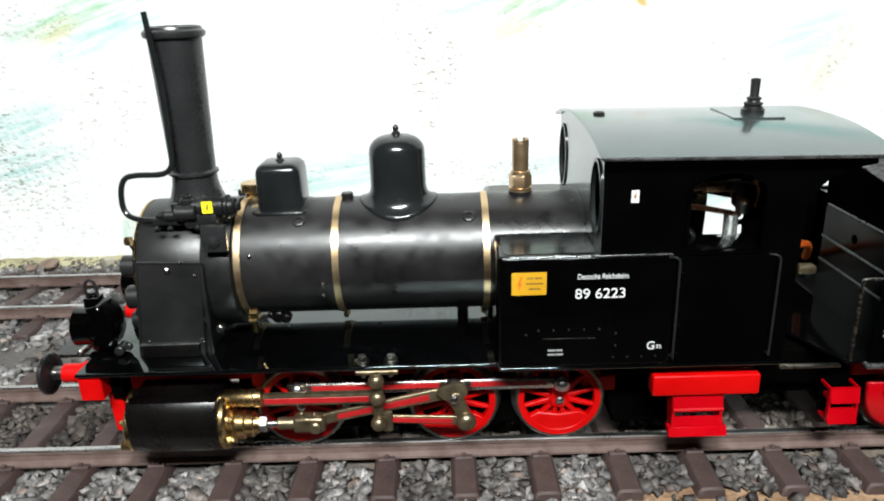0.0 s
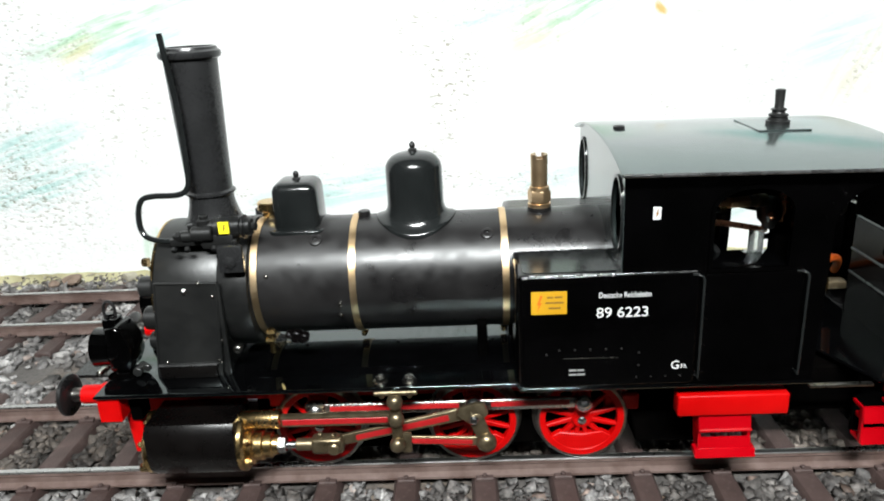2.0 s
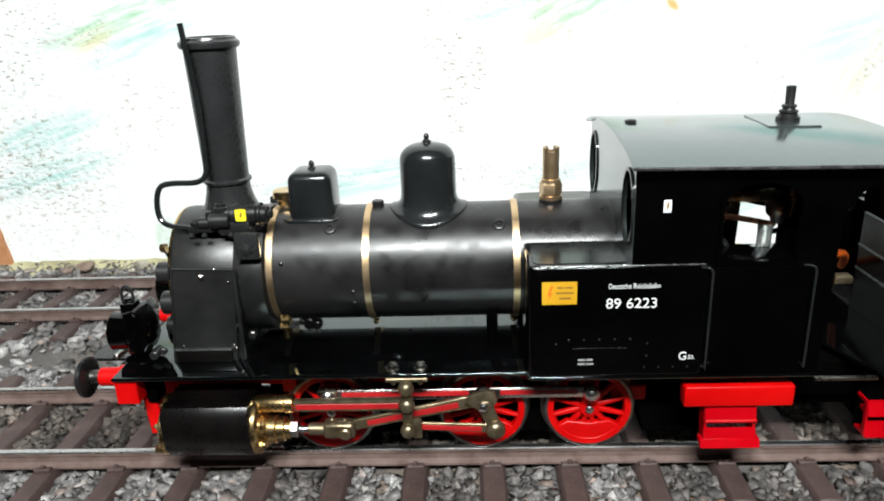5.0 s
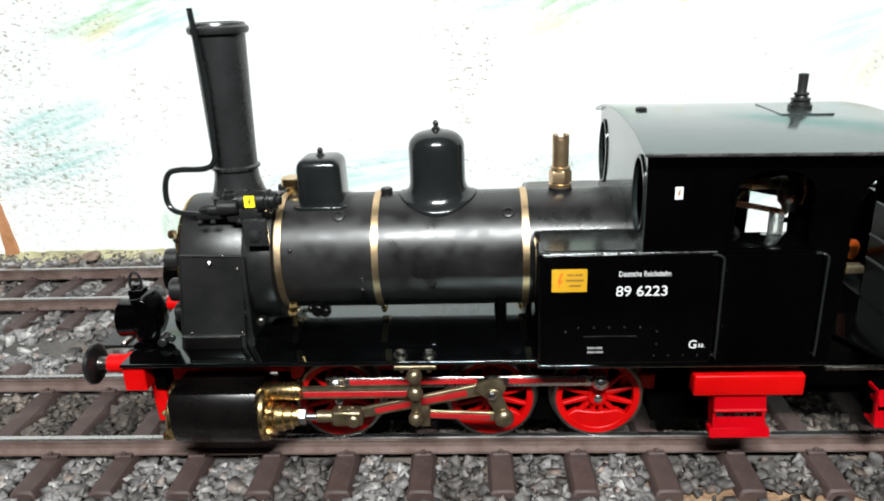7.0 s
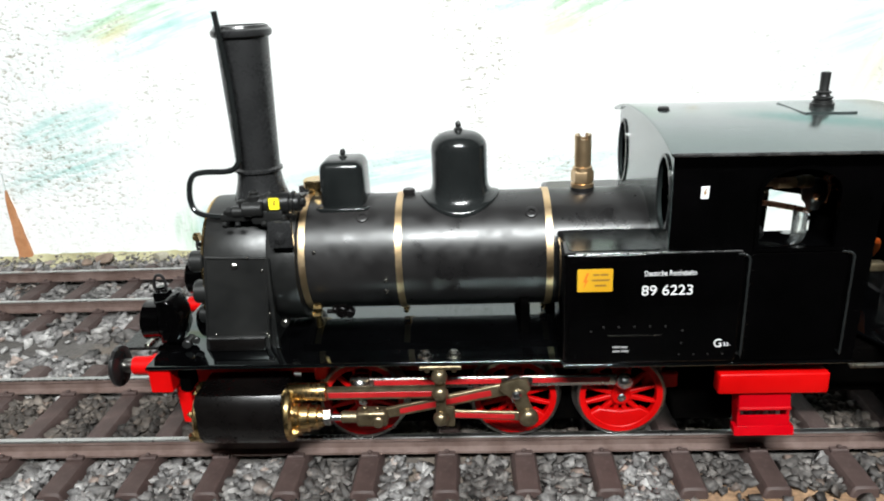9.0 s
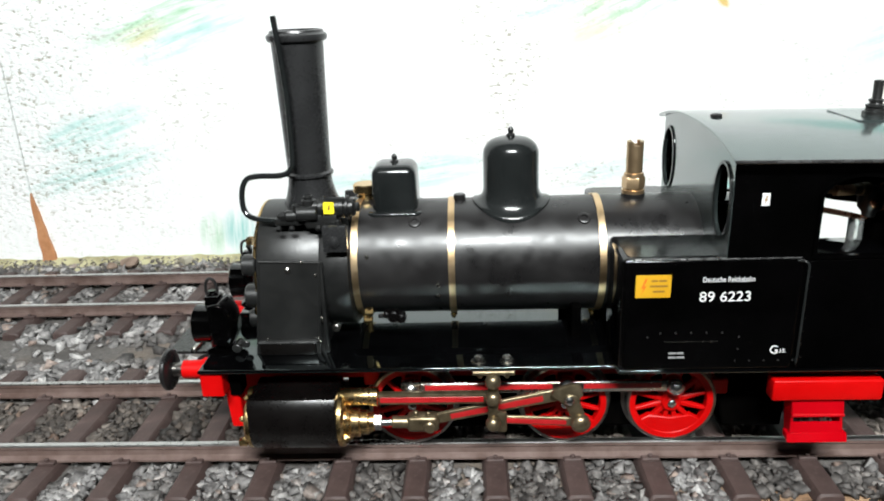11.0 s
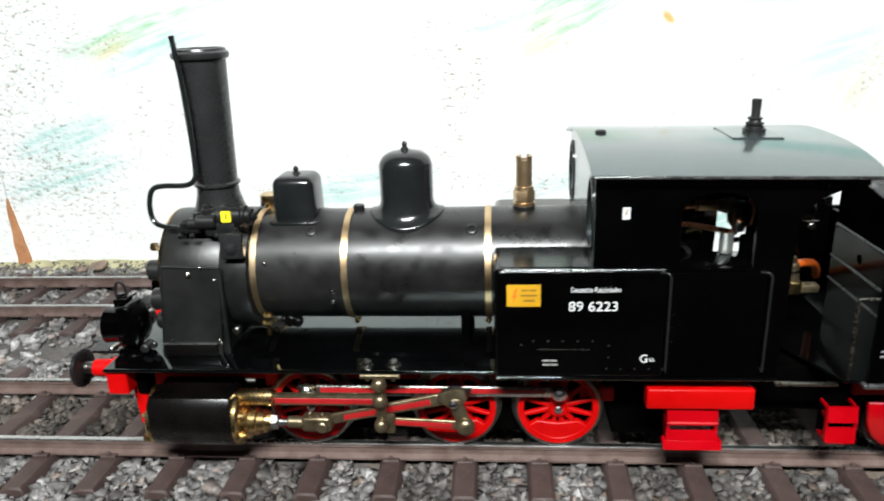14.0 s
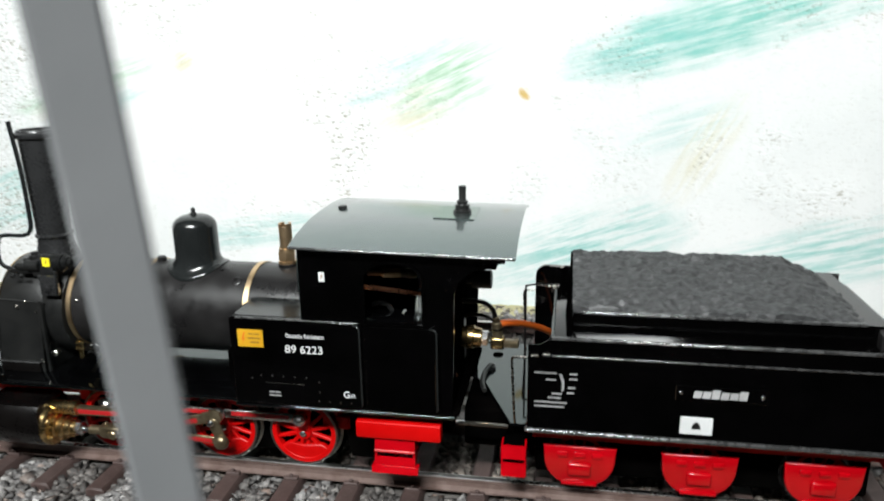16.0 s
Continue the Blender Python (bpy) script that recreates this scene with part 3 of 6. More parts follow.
def heap(name, places, sizes, seed, mat, label, category):
    """Broken stones, each a jittered polyhedron, joined into one body."""
    rng = np.random.default_rng(seed)
    base = np.array([(i, j, k) for i in (-1, 1) for j in (-1, 1) for k in (-1, 1)], float) * 0.62
    tri = np.array([(0, 1, 3), (0, 3, 2), (4, 6, 7), (4, 7, 5), (0, 4, 5), (0, 5, 1), (2, 3, 7), (2, 7, 6), (0, 2, 6), (0, 6, 4), (1, 5, 7), (1, 7, 3)])
    n = len(places)
    v = base[None] + rng.uniform(-0.34, 0.34, (n, 8, 3))
    v = v * np.stack([rng.uniform(0.85, 1.35, n), rng.uniform(0.75, 1.2, n), rng.uniform(0.34, 0.60, n)], 1)[:, None]
    q = rng.normal(size=(n, 4)) * (1.0, 0.24, 0.24, 1.0)
    q /= np.linalg.norm(q, axis=1, keepdims=True)
    w, x, y, z = q.T
    rot = np.stack([1 - 2 * (y * y + z * z), 2 * (x * y - z * w), 2 * (x * z + y * w), 2 * (x * y + z * w), 1 - 2 * (x * x + z * z), 2 * (y * z - x * w), 2 * (x * z - y * w), 2 * (y * z + x * w), 1 - 2 * (x * x + y * y)], -1).reshape(n, 3, 3)
    v = np.einsum("nij,nkj->nki", rot, v) * sizes[:, None, None] + places[:, None]
    faces = (tri[None] + 8 * np.arange(n)[:, None, None]).reshape(-1, 3)
    mesh = bpy.data.meshes.new(name)
    mesh.vertices.add(n * 8)
    mesh.vertices.foreach_set("co", (v * MM).astype(np.float32).ravel())
    mesh.loops.add(len(faces) * 3)
    mesh.loops.foreach_set("vertex_index", faces.ravel().astype(np.int32))
    mesh.polygons.add(len(faces))
    mesh.polygons.foreach_set("loop_start", np.arange(0, len(faces) * 3, 3, dtype=np.int32))
    mesh.update(calc_edges=True)
    mesh.validate()
    mesh.materials.append(mat)
    return tagged(new(name, mesh), label, category, kind="stuff")


def ballast():
    rng = np.random.default_rng(11)
    n = 78000
    x, y = rng.uniform(-430, 560, n), rng.uniform(-56, 200, n)
    keep = np.ones(n, bool)
    for ty, first in ((0.0, -7.8), (136.2, -10.9)):
        inside = np.abs(y - ty) < 49.5
        off = np.abs((x - first + PITCH / 2) % PITCH - PITCH / 2)
        keep &= ~(inside & (off < 6.0))
        keep &= ~((np.abs(np.abs(y - ty) - 23.7) < 4.2) & (rng.uniform(size=n) < 0.9))
    between = (y > 58) & (y < 84)
    keep &= ~(between & (rng.uniform(size=n) < np.where(x < -60, 0.86, 0.6)))
    keep &= ~((y > 50) & (rng.uniform(size=n) < np.where((y > 56) & (y < 112), 0.62, 0.35)))
    keep &= ~((y < -46.5 - 3.0 * np.sin(x * 0.045)) & (x > 70) & (rng.uniform(size=n) < 0.93))
    x, y = x[keep], y[keep]
    size = rng.uniform(1.3, 3.0, len(x)) * np.where(rng.uniform(size=len(x)) < 0.10, 1.3, 1.0)
    size = size * np.where((y > 56) & (y < 112), 1.45, 1.0)
    z = -11.0 + rng.uniform(0.3, 2.7, len(x)) - np.where((y > 60) & (y < 86), 0.8, 0.0)
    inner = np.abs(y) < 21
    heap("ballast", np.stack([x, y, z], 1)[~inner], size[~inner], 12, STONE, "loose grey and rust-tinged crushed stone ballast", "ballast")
    heap("inner_ballast", np.stack([x, y, z], 1)[inner], size[inner], 14, DARKSTONE, "dark brown ballast between the rails", "ballast")
    # a low bank of sand along the wall foot, uneven in height and width
    bm = bmesh.new()
    rows = []
    for k in range(331):
        x = -430 + 3.0 * k
        wide = 15.0 + 5.5 * noise.noise((x * 0.021, 1.0, 0.0)) + 2.0 * noise.noise((x * 0.09, 4.0, 0.0))
        high = 6.4 + 2.2 * noise.noise((x * 0.03, 9.0, 0.0)) + 1.0 * noise.noise((x * 0.12, 2.0, 0.0))
        rows.append([bm.verts.new((x, WALL_Y - wide * u, -10.9 + max(0.4, high) * (1 - u) ** 1.3 + 0.5 * noise.noise((x * 0.3, u * 4, 5.0)) * (1 - u))) for u in (0.0, 0.25, 0.5, 0.75, 1.0)])
    for a, b in zip(rows, rows[1:]):
        for k in range(4):
            bm.faces.new((a[k], b[k], b[k + 1], a[k + 1]))
    tagged(whole("sand_bank", bm, BANK, "yellowish sand bank along the wall foot", "sand"), kind="stuff")
    n = 3600
    x = rng.uniform(-430, 560, n)
    y = WALL_Y - np.abs(rng.normal(8.0, 7.0, n)) - 1
    z = -10.3 + np.maximum(0.0, y - WALL_Y + 15) * 0.33
    heap("wall_rubble", np.stack([x, y, z], 1), rng.uniform(0.4, 1.7, n) * np.where(rng.uniform(size=n) < 0.08, 1.7, 1.0), 13, CRUMBS, "grey and yellow plaster crumbs along the wall foot", "rubble")
    for bx, by, size, flat, mat, lab in ((-247, 197, 8.0, 0.42, CLOD, "flat brown broken stone by the wall"), (-210, 199, 5.6, 0.62, RUBBLE, "grey broken stone by the wall"), (-258, 192, 4.6, 0.5, CLOD, "brown broken stone by the wall"), (-104, 197, 6.0, 0.5, RUBBLE, "grey broken stone by the wall")):
        bm = bmesh.new()
        bmesh.ops.create_icosphere(bm, subdivisions=2, radius=size)
        r2 = random.Random(int(bx))
        cuts = [(Vector((r2.uniform(-1, 1), r2.uniform(-1, 1), r2.uniform(-0.4, 1))).normalized(), size * r2.uniform(0.55, 0.85)) for _ in range(9)]
        for v in bm.verts:
            for way, reach in cuts:
                over = v.co.dot(way) - reach
                if over > 0:
                    v.co -= way * over
            v.co.z *= flat
        bm.transform(Matrix.Translation((bx, by, -7.6 + size * flat * 0.6)))
        whole("broken_stone", bm, mat, lab, "stone", "stones along the wall", sharp=20)


ballast()

# ---- the locomotive ----
BOILER_Z, BOILER_R = 65.4, 21.1
AXLES = (-37.2, 17.8, 55.6)
WHEEL_R, THROW = 16.5, 8.6


def wheel_meshes():
    """The pieces of a red spoked wheel with its pin straight up; axle along y, outer face at -y."""
    rim = turned(bmesh.new(), [(0, 12.9), (0.3, 12.6), (3.0, 12.6), (3.0, 14.8), (0, 14.8), (0, 12.9)], (0, -25.4, 0), (0, 0, 0), 48, caps=False)
    hub = rod(bmesh.new(), (0, -26.0, 0), (0, -21.6, 0), 3.6, 20, 0.5)
    boss = slab(bmesh.new(), arc(0, THROW, 3.1, 0, 180, 10) + [(-2.6, 0), (2.6, 0)], "y", -26.2, -22.4, 0.3, 1)
    spoke = slab(bmesh.new(), [(3, 0.95), (3, -0.95), (13.2, -0.58), (13.2, 0.58)], "y", -24.8, -22.8, 0.25, 1)
    weight = slab(bmesh.new(), arc(0, 0, 13.2, 215, 325, 16) + [(7.5, -5.6), (0, -6.6), (-7.5, -5.6)], "y", -25.2, -22.4, 0.3, 1)
    cap = turned(bmesh.new(), [(0, 1.5), (0.8, 1.5), (1.2, 0.9), (1.4, 0.2)], (0, -26.0, 0), (0, -40, 0), 14)
    tyre = turned(bmesh.new(), [(0, 14.8), (0, 15.6), (0.3, 15.9), (3.4, 16.1), (3.7, 16.5), (4.2, 17.1), (4.8, 17.0), (5.0, 16.4), (5.0, 14.8), (0, 14.8)], (0, -25.6, 0), (0, 0, 0), 56, caps=False)
    return {n: finish(bm, n, m) for n, bm, m in (("wheel", rim, RED), ("hub", hub, RED), ("crank_boss", boss, RED), ("spoke", spoke, RED), ("balance_weight", weight, RED), ("dark_tyre", tyre.copy(), BLOCK), ("tyre", tyre, TYRE), ("hub_cap", cap, STEEL))}


WHEEL = wheel_meshes()


def wheels(parent, axles, z, driven=True, grow=1.0):
    base = parent.matrix_world.translation.x / MM
    for x in axles:
        for turn in (0, 180):
            w = share("wheel", WHEEL["wheel"], parent, x - base, 0, z, turn, "red spoked wheel")
            w.matrix_basis = w.matrix_basis @ Matrix.Diagonal((grow, 1.0, grow, 1.0))
            # tender wheels get the black tyre, which puts the underframe's shade into its colour
            for name in ("hub", "hub_cap", "tyre" if driven else "dark_tyre") + (("crank_boss", "balance_weight") if driven else ()):
                share(name.replace("dark_", ""), WHEEL[name], w, 0, 0, 0, 0, {"tyre": "bright steel tyre", "dark_tyre": "black tyre, darkened for the shade under the tender"}.get(name, ""))
            for k in range(12):
                sp = share("spoke", WHEEL["spoke"], w, 0, 0, 0)
                sp.matrix_basis = pose(0, 0, 0, 0, -90 - (k + 0.5) * 360 / 12, 0)
        part("axle", rod(bmesh.new(), (x, -22, z), (x, 22, z), 2.2), NICKEL, parent)


def nut(bm, c, r, h, way=(0, -1, 0), domed=True):
    c, way = Vector(c), Vector(way)
    turned(bm, [(0, r), (h * 0.7, r), (h, r * 0.7)], c, c + way, 6)
    if domed:
        turned(bm, [(h * 0.8, r * 0.6), (h * 1.25, r * 0.55), (h * 1.5, r * 0.3)], c, c + way, 10)
    return bm


def locomotive():
    loco = thing("steam_locomotive", 0, 0, 0, "black model tank steam locomotive with brass bands and red wheels", "locomotive")
    # boiler and smokebox
    boiler = part("boiler", turned(bmesh.new(), [(0, BOILER_R), (124.5, BOILER_R)], (-58, 0, BOILER_Z), (64, 0, BOILER_Z), 96), SATIN, loco, "satin black boiler barrel")
    for x in (-55.4, -21.6, 30.4):
        part("boiler_band", turned(bmesh.new(), [(0, BOILER_R + 0.05), (0, BOILER_R + 0.5), (2.3, BOILER_R + 0.5), (2.3, BOILER_R + 0.05)], (x - 1.15, 0, BOILER_Z), (x + 10, 0, BOILER_Z), 96, caps=False), BAND, boiler, "brass boiler band")
        bm = bmesh.new()
        box(bm, x - 1.5, x + 0.9, -2.8, -0.2, 41.4, 44.6, 0.3)
        rod(bm, (x - 0.3, -2.6, 41.9), (x - 0.3, -4.0, 41.9), 1.0, 10, 0.3)
        part("band_clamp", bm, BRASS, boiler, "brass band clamp")
    top = arc(0, BOILER_Z - 1.4, 23.6, -10, 190, 40)
    shell = slab(bmesh.new(), [(23.6, 38)] + top + [(-23.6, 38)], "x", -89.5, -67.0, 0.7)
    slab(shell, arc(0, BOILER_Z - 1.4, 23.6, 0, 354, 60), "x", -67.6, -57.2, 0.5)
    part("smokebox", shell, MATT, loco, "matt black smokebox")
    smoke = bpy.data.objects["smokebox"]
    for s in (-1, 1):
        bm = bmesh.new()
        slab(bm, [(-91.6, 38), (-69.2, 38), (-66.2, 72.5), (-87.4, 73.2)], "y", s * 25.6, s * 24.0, 0.3, 1)
        pn = part("side_plate", bm, MATT, smoke)
        bm = bmesh.new()
        for a, b in (((-91.6, 38), (-87.4, 73.2)), ((-87.4, 73.2), (-66.2, 72.5)), ((-66.2, 72.5), (-69.2, 38)), ((-68.8, 43), (-91.0, 43))):
            rod(bm, (a[0], s * 25.6, a[1]), (b[0], s * 25.6, b[1]), 0.45, 8)
        part("rim", bm, MATT, smoke)
        bm = bmesh.new()
        nut(bm, (-77.6, s * 25.4, 69.9), 1.2, 0.8, (0, s, 0))
        part("bolt", bm, TYRE, smoke, "worn steel bolt head")
        bm = bmesh.new()
        for x, z in ((-72.5, 72.8), (-68.2, 68.0), (-69.2, 44.2), (-68.6, 43.2), (-87.4, 44.0)):
            ball(bm, (x, s * 25.9, z), 0.55, 8)
        tagged(part("rivet_row", bm, NICKEL, smoke), kind="stuff")
        part("base_ledge", box(bmesh.new(), -90.2, -70.2, s * 25.4, s * 27.2, 38.2, 43.2, 0.5, 2), BLOCK, smoke, "black ledge with a worn rim")
        part("ledge_rim", box(bmesh.new(), -90.4, -69.8, s * 26.8, s * 27.6, 42.9, 43.6, 0.25, 2), EDGE, smoke)
        part("edge_strip", box(bmesh.new(), -67.2, -65.6, s * 23.2, s * 25.8, 38.2, 72.0, 0.5, 2), MATT, smoke)
        bm = bmesh.new()
        box(bm, -64.8, -56.6, s * 24.9, s * 22.5, 75.6, 85.0, 0.5, 2)
        nut(bm, (-61.0, s * 24.8, 79.4), 2.2, 0.9, (0, s, 0))
        part("lug_plate", bm, CHIMNEYPAINT, smoke, "dark grey lug plate with a nut")
    # smokebox front
    bm = bmesh.new()
    turned(bm, [(0, 21), (1.5, 21), (3.0, 18), (4.2, 10), (4.6, 0.5)], (-89.5, 0, BOILER_Z - 1.4), (-120, 0, BOILER_Z - 1.4), 64)
    part("smokebox_door", bm, MATT, smoke, "domed black smokebox door")
    part("door_ring", turned(bmesh.new(), [(0, 21.2), (0, 23.5), (0.8, 23.4), (1.2, 21.2)], (-89.5, 0, BOILER_Z - 1.4), (-120, 0, BOILER_Z - 1.4), 64, caps=False), BRASS, smoke, "brass ring")
    bm = bmesh.new()
    rod(bm, (-94, 0, BOILER_Z), (-98, 0, BOILER_Z), 2.2, 14, 0.3)
    rod(bm, (-97, 0, BOILER_Z), (-97, -6, BOILER_Z + 7), 0.7)
    part("door_handle", bm, MATT, smoke)
    for y, z, r in ((-20, 70, 3.8), (-20, 58.5, 4.2), (-19, 49.5, 3.4), (20, 70, 3.8), (20, 58.5, 4.2)):
        part("door_clamp", rod(bmesh.new(), (-89.5, y, z), (-94.5, y, z), r, 14, 0.5), MATT, smoke)
    for y, z in ((-22.0, 53.5), (-22.0, 45.0), (-21.6, 79.5)):
        part("front_nut", nut(bmesh.new(), (-89.5, y, z), 1.7, 2.2, (-1, 0, 0), False), BRASS, smoke, "brass nut")
    # chimney
    bm = bmesh.new()
    turned(bm, [(-3, 11.0), (0.4, 9.9), (3, 8.9), (6.6, 8.0), (9.6, 7.7), (10.2, 8.6), (11.0, 8.6), (11.6, 7.7), (35, 8.3), (56.0, 8.9), (56.6, 10.0), (57.6, 10.4), (58.6, 10.2), (59.2, 9.3), (60.0, 9.0), (60.2, 8.0), (22, 7.0), (20, 0.4)], (-72.6, 0, 87.4), (-72.6, 0, 160), 48)
    part("chimney", bm, CHIMNEYPAINT, loco, "tall gloss black chimney")
    bm = bmesh.new()
    pipe(bm, [(-69.0, -20, 85.6), (-80, -18, 85.2), (-90.5, -14, 85.2), (-94.2, -12.5, 88.0), (-94.4, -12, 94), (-92.4, -12, 98.6), (-88, -12, 99.8), (-80, -11.5, 99.8), (-76.4, -11.2, 102.0), (-75.6, -10.8, 108), (-75.3, -11.6, 130), (-76.9, -12.2, 152.4)], 1.0, 10)
    part("exhaust_pipe", bm, DOMEPAINT, loco, "thin bent black exhaust pipe")
    # generator and fittings on the smokebox top
    bm = bmesh.new()
    rod(bm, (-70, -17.5, 89.5), (-54.0, -17.5, 89.5), 3.2, 18, 0.6)
    rod(bm, (-66.5, -17.5, 89.5), (-57.5, -17.5, 89.5), 3.7, 18, 0.4)
    rod(bm, (-55, -17.5, 89.5), (-52.6, -17.5, 89.5), 1.6, 10, 0.3)
    box(bm, -71, -60, -21, -14, 83, 88, 0.8)
    rod(bm, (-78, -19, 87.2), (-69, -19, 87.2), 2.0, 12, 0.5)
    rod(bm, (-74, -19, 84), (-74, -19, 91.5), 1.4, 10, 0.4)
    nut(bm, (-78, -19, 87.2), 1.8, 2.0, (-1, 0, 0))
    for x in (-80, -75.5, -66.5, -61.0):
        rod(bm, (x, -21.3, 84.0), (x, -22.5, 83.0), 1.0, 8, 0.2)
    box(bm, -82, -72, -20, -12, 84, 86.6, 0.6)
    rod(bm, (-60, -20, 82), (-60, -20, 86), 1.2, 10, 0.3)
    rod(bm, (-69.8, -18.5, 84), (-69.8, -18.5, 93.0), 2.4, 14, 0.4)
    rod(bm, (-69.8, -18.5, 92.6), (-69.8, -18.5, 94.4), 1.6, 12, 0.4)
    rod(bm, (-73.6, -20.4, 88.4), (-66.5, -20.4, 88.4), 2.6, 14, 0.4)
    for x in (-65.4, -57.0):
        rod(bm, (x, -17.5, 89.5), (x + 0.9, -17.5, 89.5), 4.1, 20, 0.2)
    gen = part("generator", bm, MATT, loco, "small black generator with fittings")
    part("warning_plate", slab(bmesh.new(), round_rect(-64.2, -60.6, 88.4, 92.4, 0.4), "y", -21.7, -21.2), LEMON, gen, "small bright yellow warning plate")
    bm = slab(bmesh.new(), [(-62.2, 91.6), (-61.7, 91.6), (-62.2, 90.5), (-61.8, 90.5), (-62.8, 88.9), (-62.4, 90.1), (-62.8, 90.1)], "y", -21.8, -21.7)
    part("bolt_mark", bm, INK, gen)
    part("filler_cap", turned(bmesh.new(), [(0, 3.2), (4.0, 3.2), (4.0, 4.4), (4.4, 4.7), (6.8, 4.7), (7.2, 4.3)], (-53.4, 5, 85), (-53.4, 5, 120), 28), BRASS, loco, "flat brass filler cap")
    # domes
    bm = bmesh.new()
    box(bm, -49.8, -33.4, -8.6, 8.6, 80, 101, 3.4, 5)
    for v in bm.verts:
        if v.co.z > 90:
            k = 1 - 0.05 * (v.co.z - 90) / 11
            v.co.x, v.co.y = -41.6 + (v.co.x + 41.6) * k, v.co.y * k
    sand = part("sand_dome", bm, DOMEPAINT, loco, "square black sand dome with rounded top")
    bm = bmesh.new()
    slab(bm, round_rect(-51.8, -31.4, -10.8, 10.8, 3.5), "z", 83.0, 84.9, 0.7, 3)
    part("base_flange", bm, DOMEPAINT, sand)
    part("finial", turned(bmesh.new(), [(0, 1.6), (0.8, 1.5), (1.2, 0.8), (2.0, 1.1), (2.8, 0.9), (3.4, 0.3)], (-41.6, 0, 100.6), (-41.6, 0, 120), 14), MATT, sand)
    dome_r = 9.9
    rings = [(-1.2, 13.8), (0.3, 14.0), (0.9, 13.9), (1.2, 13.4), (1.3, 12.8), (1.6, 11.9), (2.4, 11.0), (3.8, 10.4), (6.5, dome_r), (12, dome_r), (20, dome_r)]
    rings += [(20 + 5.6 * math.sin(radians(a)), dome_r - 6.5 + 6.5 * math.cos(radians(a))) for a in range(15, 91, 15)] + [(26.3, 0.5)]
    dome_bm = turned(bmesh.new(), rings, (0, 0, 83.2), (0, 0, 120), 72)
    for v in dome_bm.verts:
        rise = v.co.z - 83.2
        if rise < 12:
            saddle = BOILER_Z + math.sqrt(BOILER_R**2 - v.co.y**2) - 83.2
            v.co.z += saddle * (1 - max(0.0, rise) / 12) ** 1.5
    dome = part("steam_dome", dome_bm, DOMEPAINT, loco, "tall round black steam dome")
    part("finial", turned(bmesh.new(), [(0, 1.6), (0.9, 1.5), (1.3, 0.8), (2.0, 1.1), (2.9, 0.9), (3.5, 0.3)], (0, 0, 109.0), (0, 0, 120), 14), MATT, dome)
    bm = bmesh.new()
    rod(bm, (-18.6, 0, 85.4), (-18.6, 0, 88.6), 2.2, 14, 0.4)
    part("boiler_plug", bm, SATIN, boiler)
    for x in (-34.3, 24.6):
        n = Vector((0, -math.sin(radians(38)), math.cos(radians(38))))
        c = Vector((x, 0, BOILER_Z)) + n * (BOILER_R - 0.2)
        bm = turned(bmesh.new(), [(0, 2.2), (0.9, 2.2), (1.1, 1.9), (1.1, 1.1), (0.4, 1.0), (0.4, 0.2)], c, c + n, 18)
        part("boiler_plug", bm, SATIN, boiler)
    for x, y, z in ((-26.5, -BOILER_R - 0.1, 61.5), (-26.5, -BOILER_R - 0.1, 57.5), (-51, -BOILER_R + 1.2, 72)):
        part("bolt", ball(bmesh.new(), (x, y, z), 0.85, 8), NICKEL, boiler)
    # safety valve
    bm = turned(bmesh.new(), [(0, 5.2), (1.5, 5.0), (2.2, 4.2), (4.0, 4.2)], (43.7, 0, 83.6), (43.7, 0, 120), 24)
    part("valve_seat", bm, SATIN, loco)
    bm = bmesh.new()
    turned(bm, [(0, 4.0), (1.2, 4.1), (1.4, 3.5), (2.0, 3.5)], (43.7, 0, 87.6), (43.7, 0, 120), 24)
    turned(bm, [(2.0, 4.1), (5.4, 4.1), (6.0, 3.7)], (43.7, 0, 87.6), (43.7, 0, 120), 6)
    turned(bm, [(5.8, 3.6), (7.2, 3.4), (7.4, 2.9), (17.2, 2.95), (17.2, 1.9), (15, 1.8), (15, 0.2)], (43.7, 0, 87.6), (43.7, 0, 120), 24)
    for a in (0, 180):
        slab(bm, [(43.7 + p, q) for p, q in arc(0, 0, 2.95, a - 66, a + 66, 12) + arc(0, 0, 1.9, a + 60, a - 60, 12)], "z", 104.6, 106.2)
    valve = part("safety_valve", bm, VALVEBRASS, loco, "brass safety valve with a slotted tube")
    # side tanks
    for s in (-1, 1):
        y0, y1 = (-41, -16.6) if s < 0 else (16.6, 41)
        bm = bmesh.new()
        slab(bm, round_rect(y0, y1, 38.4, 76.9 if s < 0 else 79.2, 1.3, 4), "x", 32.6, 65.6, 1.6, 3)
        tank = part("side_tank", bm, GLOSS, loco, "gloss black side tank")
        part("top_bead", rod(bmesh.new(), (36, s * 40.55, 76.3), (87.4, s * 40.55, 76.3), 0.62, 16, 0.3), EDGE, tank, "rounded edge with a bright gleam")
        part("tank_top", slab(bmesh.new(), round_rect(34.4, 63.6, min(y0, y1) + 1.6, max(y0, y1) - 1.6, 2.2), "z", 76.6 if s < 0 else 78.9, 77.15 if s < 0 else 79.45, 0.1, 1), DOMEPAINT, tank)
        bm = bmesh.new()
        for k in range(5):
            ball(bm, (45.5 + 4.9 * k, s * 41.5, 51.6), 0.42, 6)
            ball(bm, (70.0 + 4.6 * k, s * 41.5, 41.4), 0.36, 6)
        for x, z in ((41.5, 50.2), (70.5, 50.0), (70.5, 45.6)):
            ball(bm, (x, s * 41.5, z), 0.42, 6)
        tagged(part("rivet_row", bm, SATIN, tank), kind="stuff")
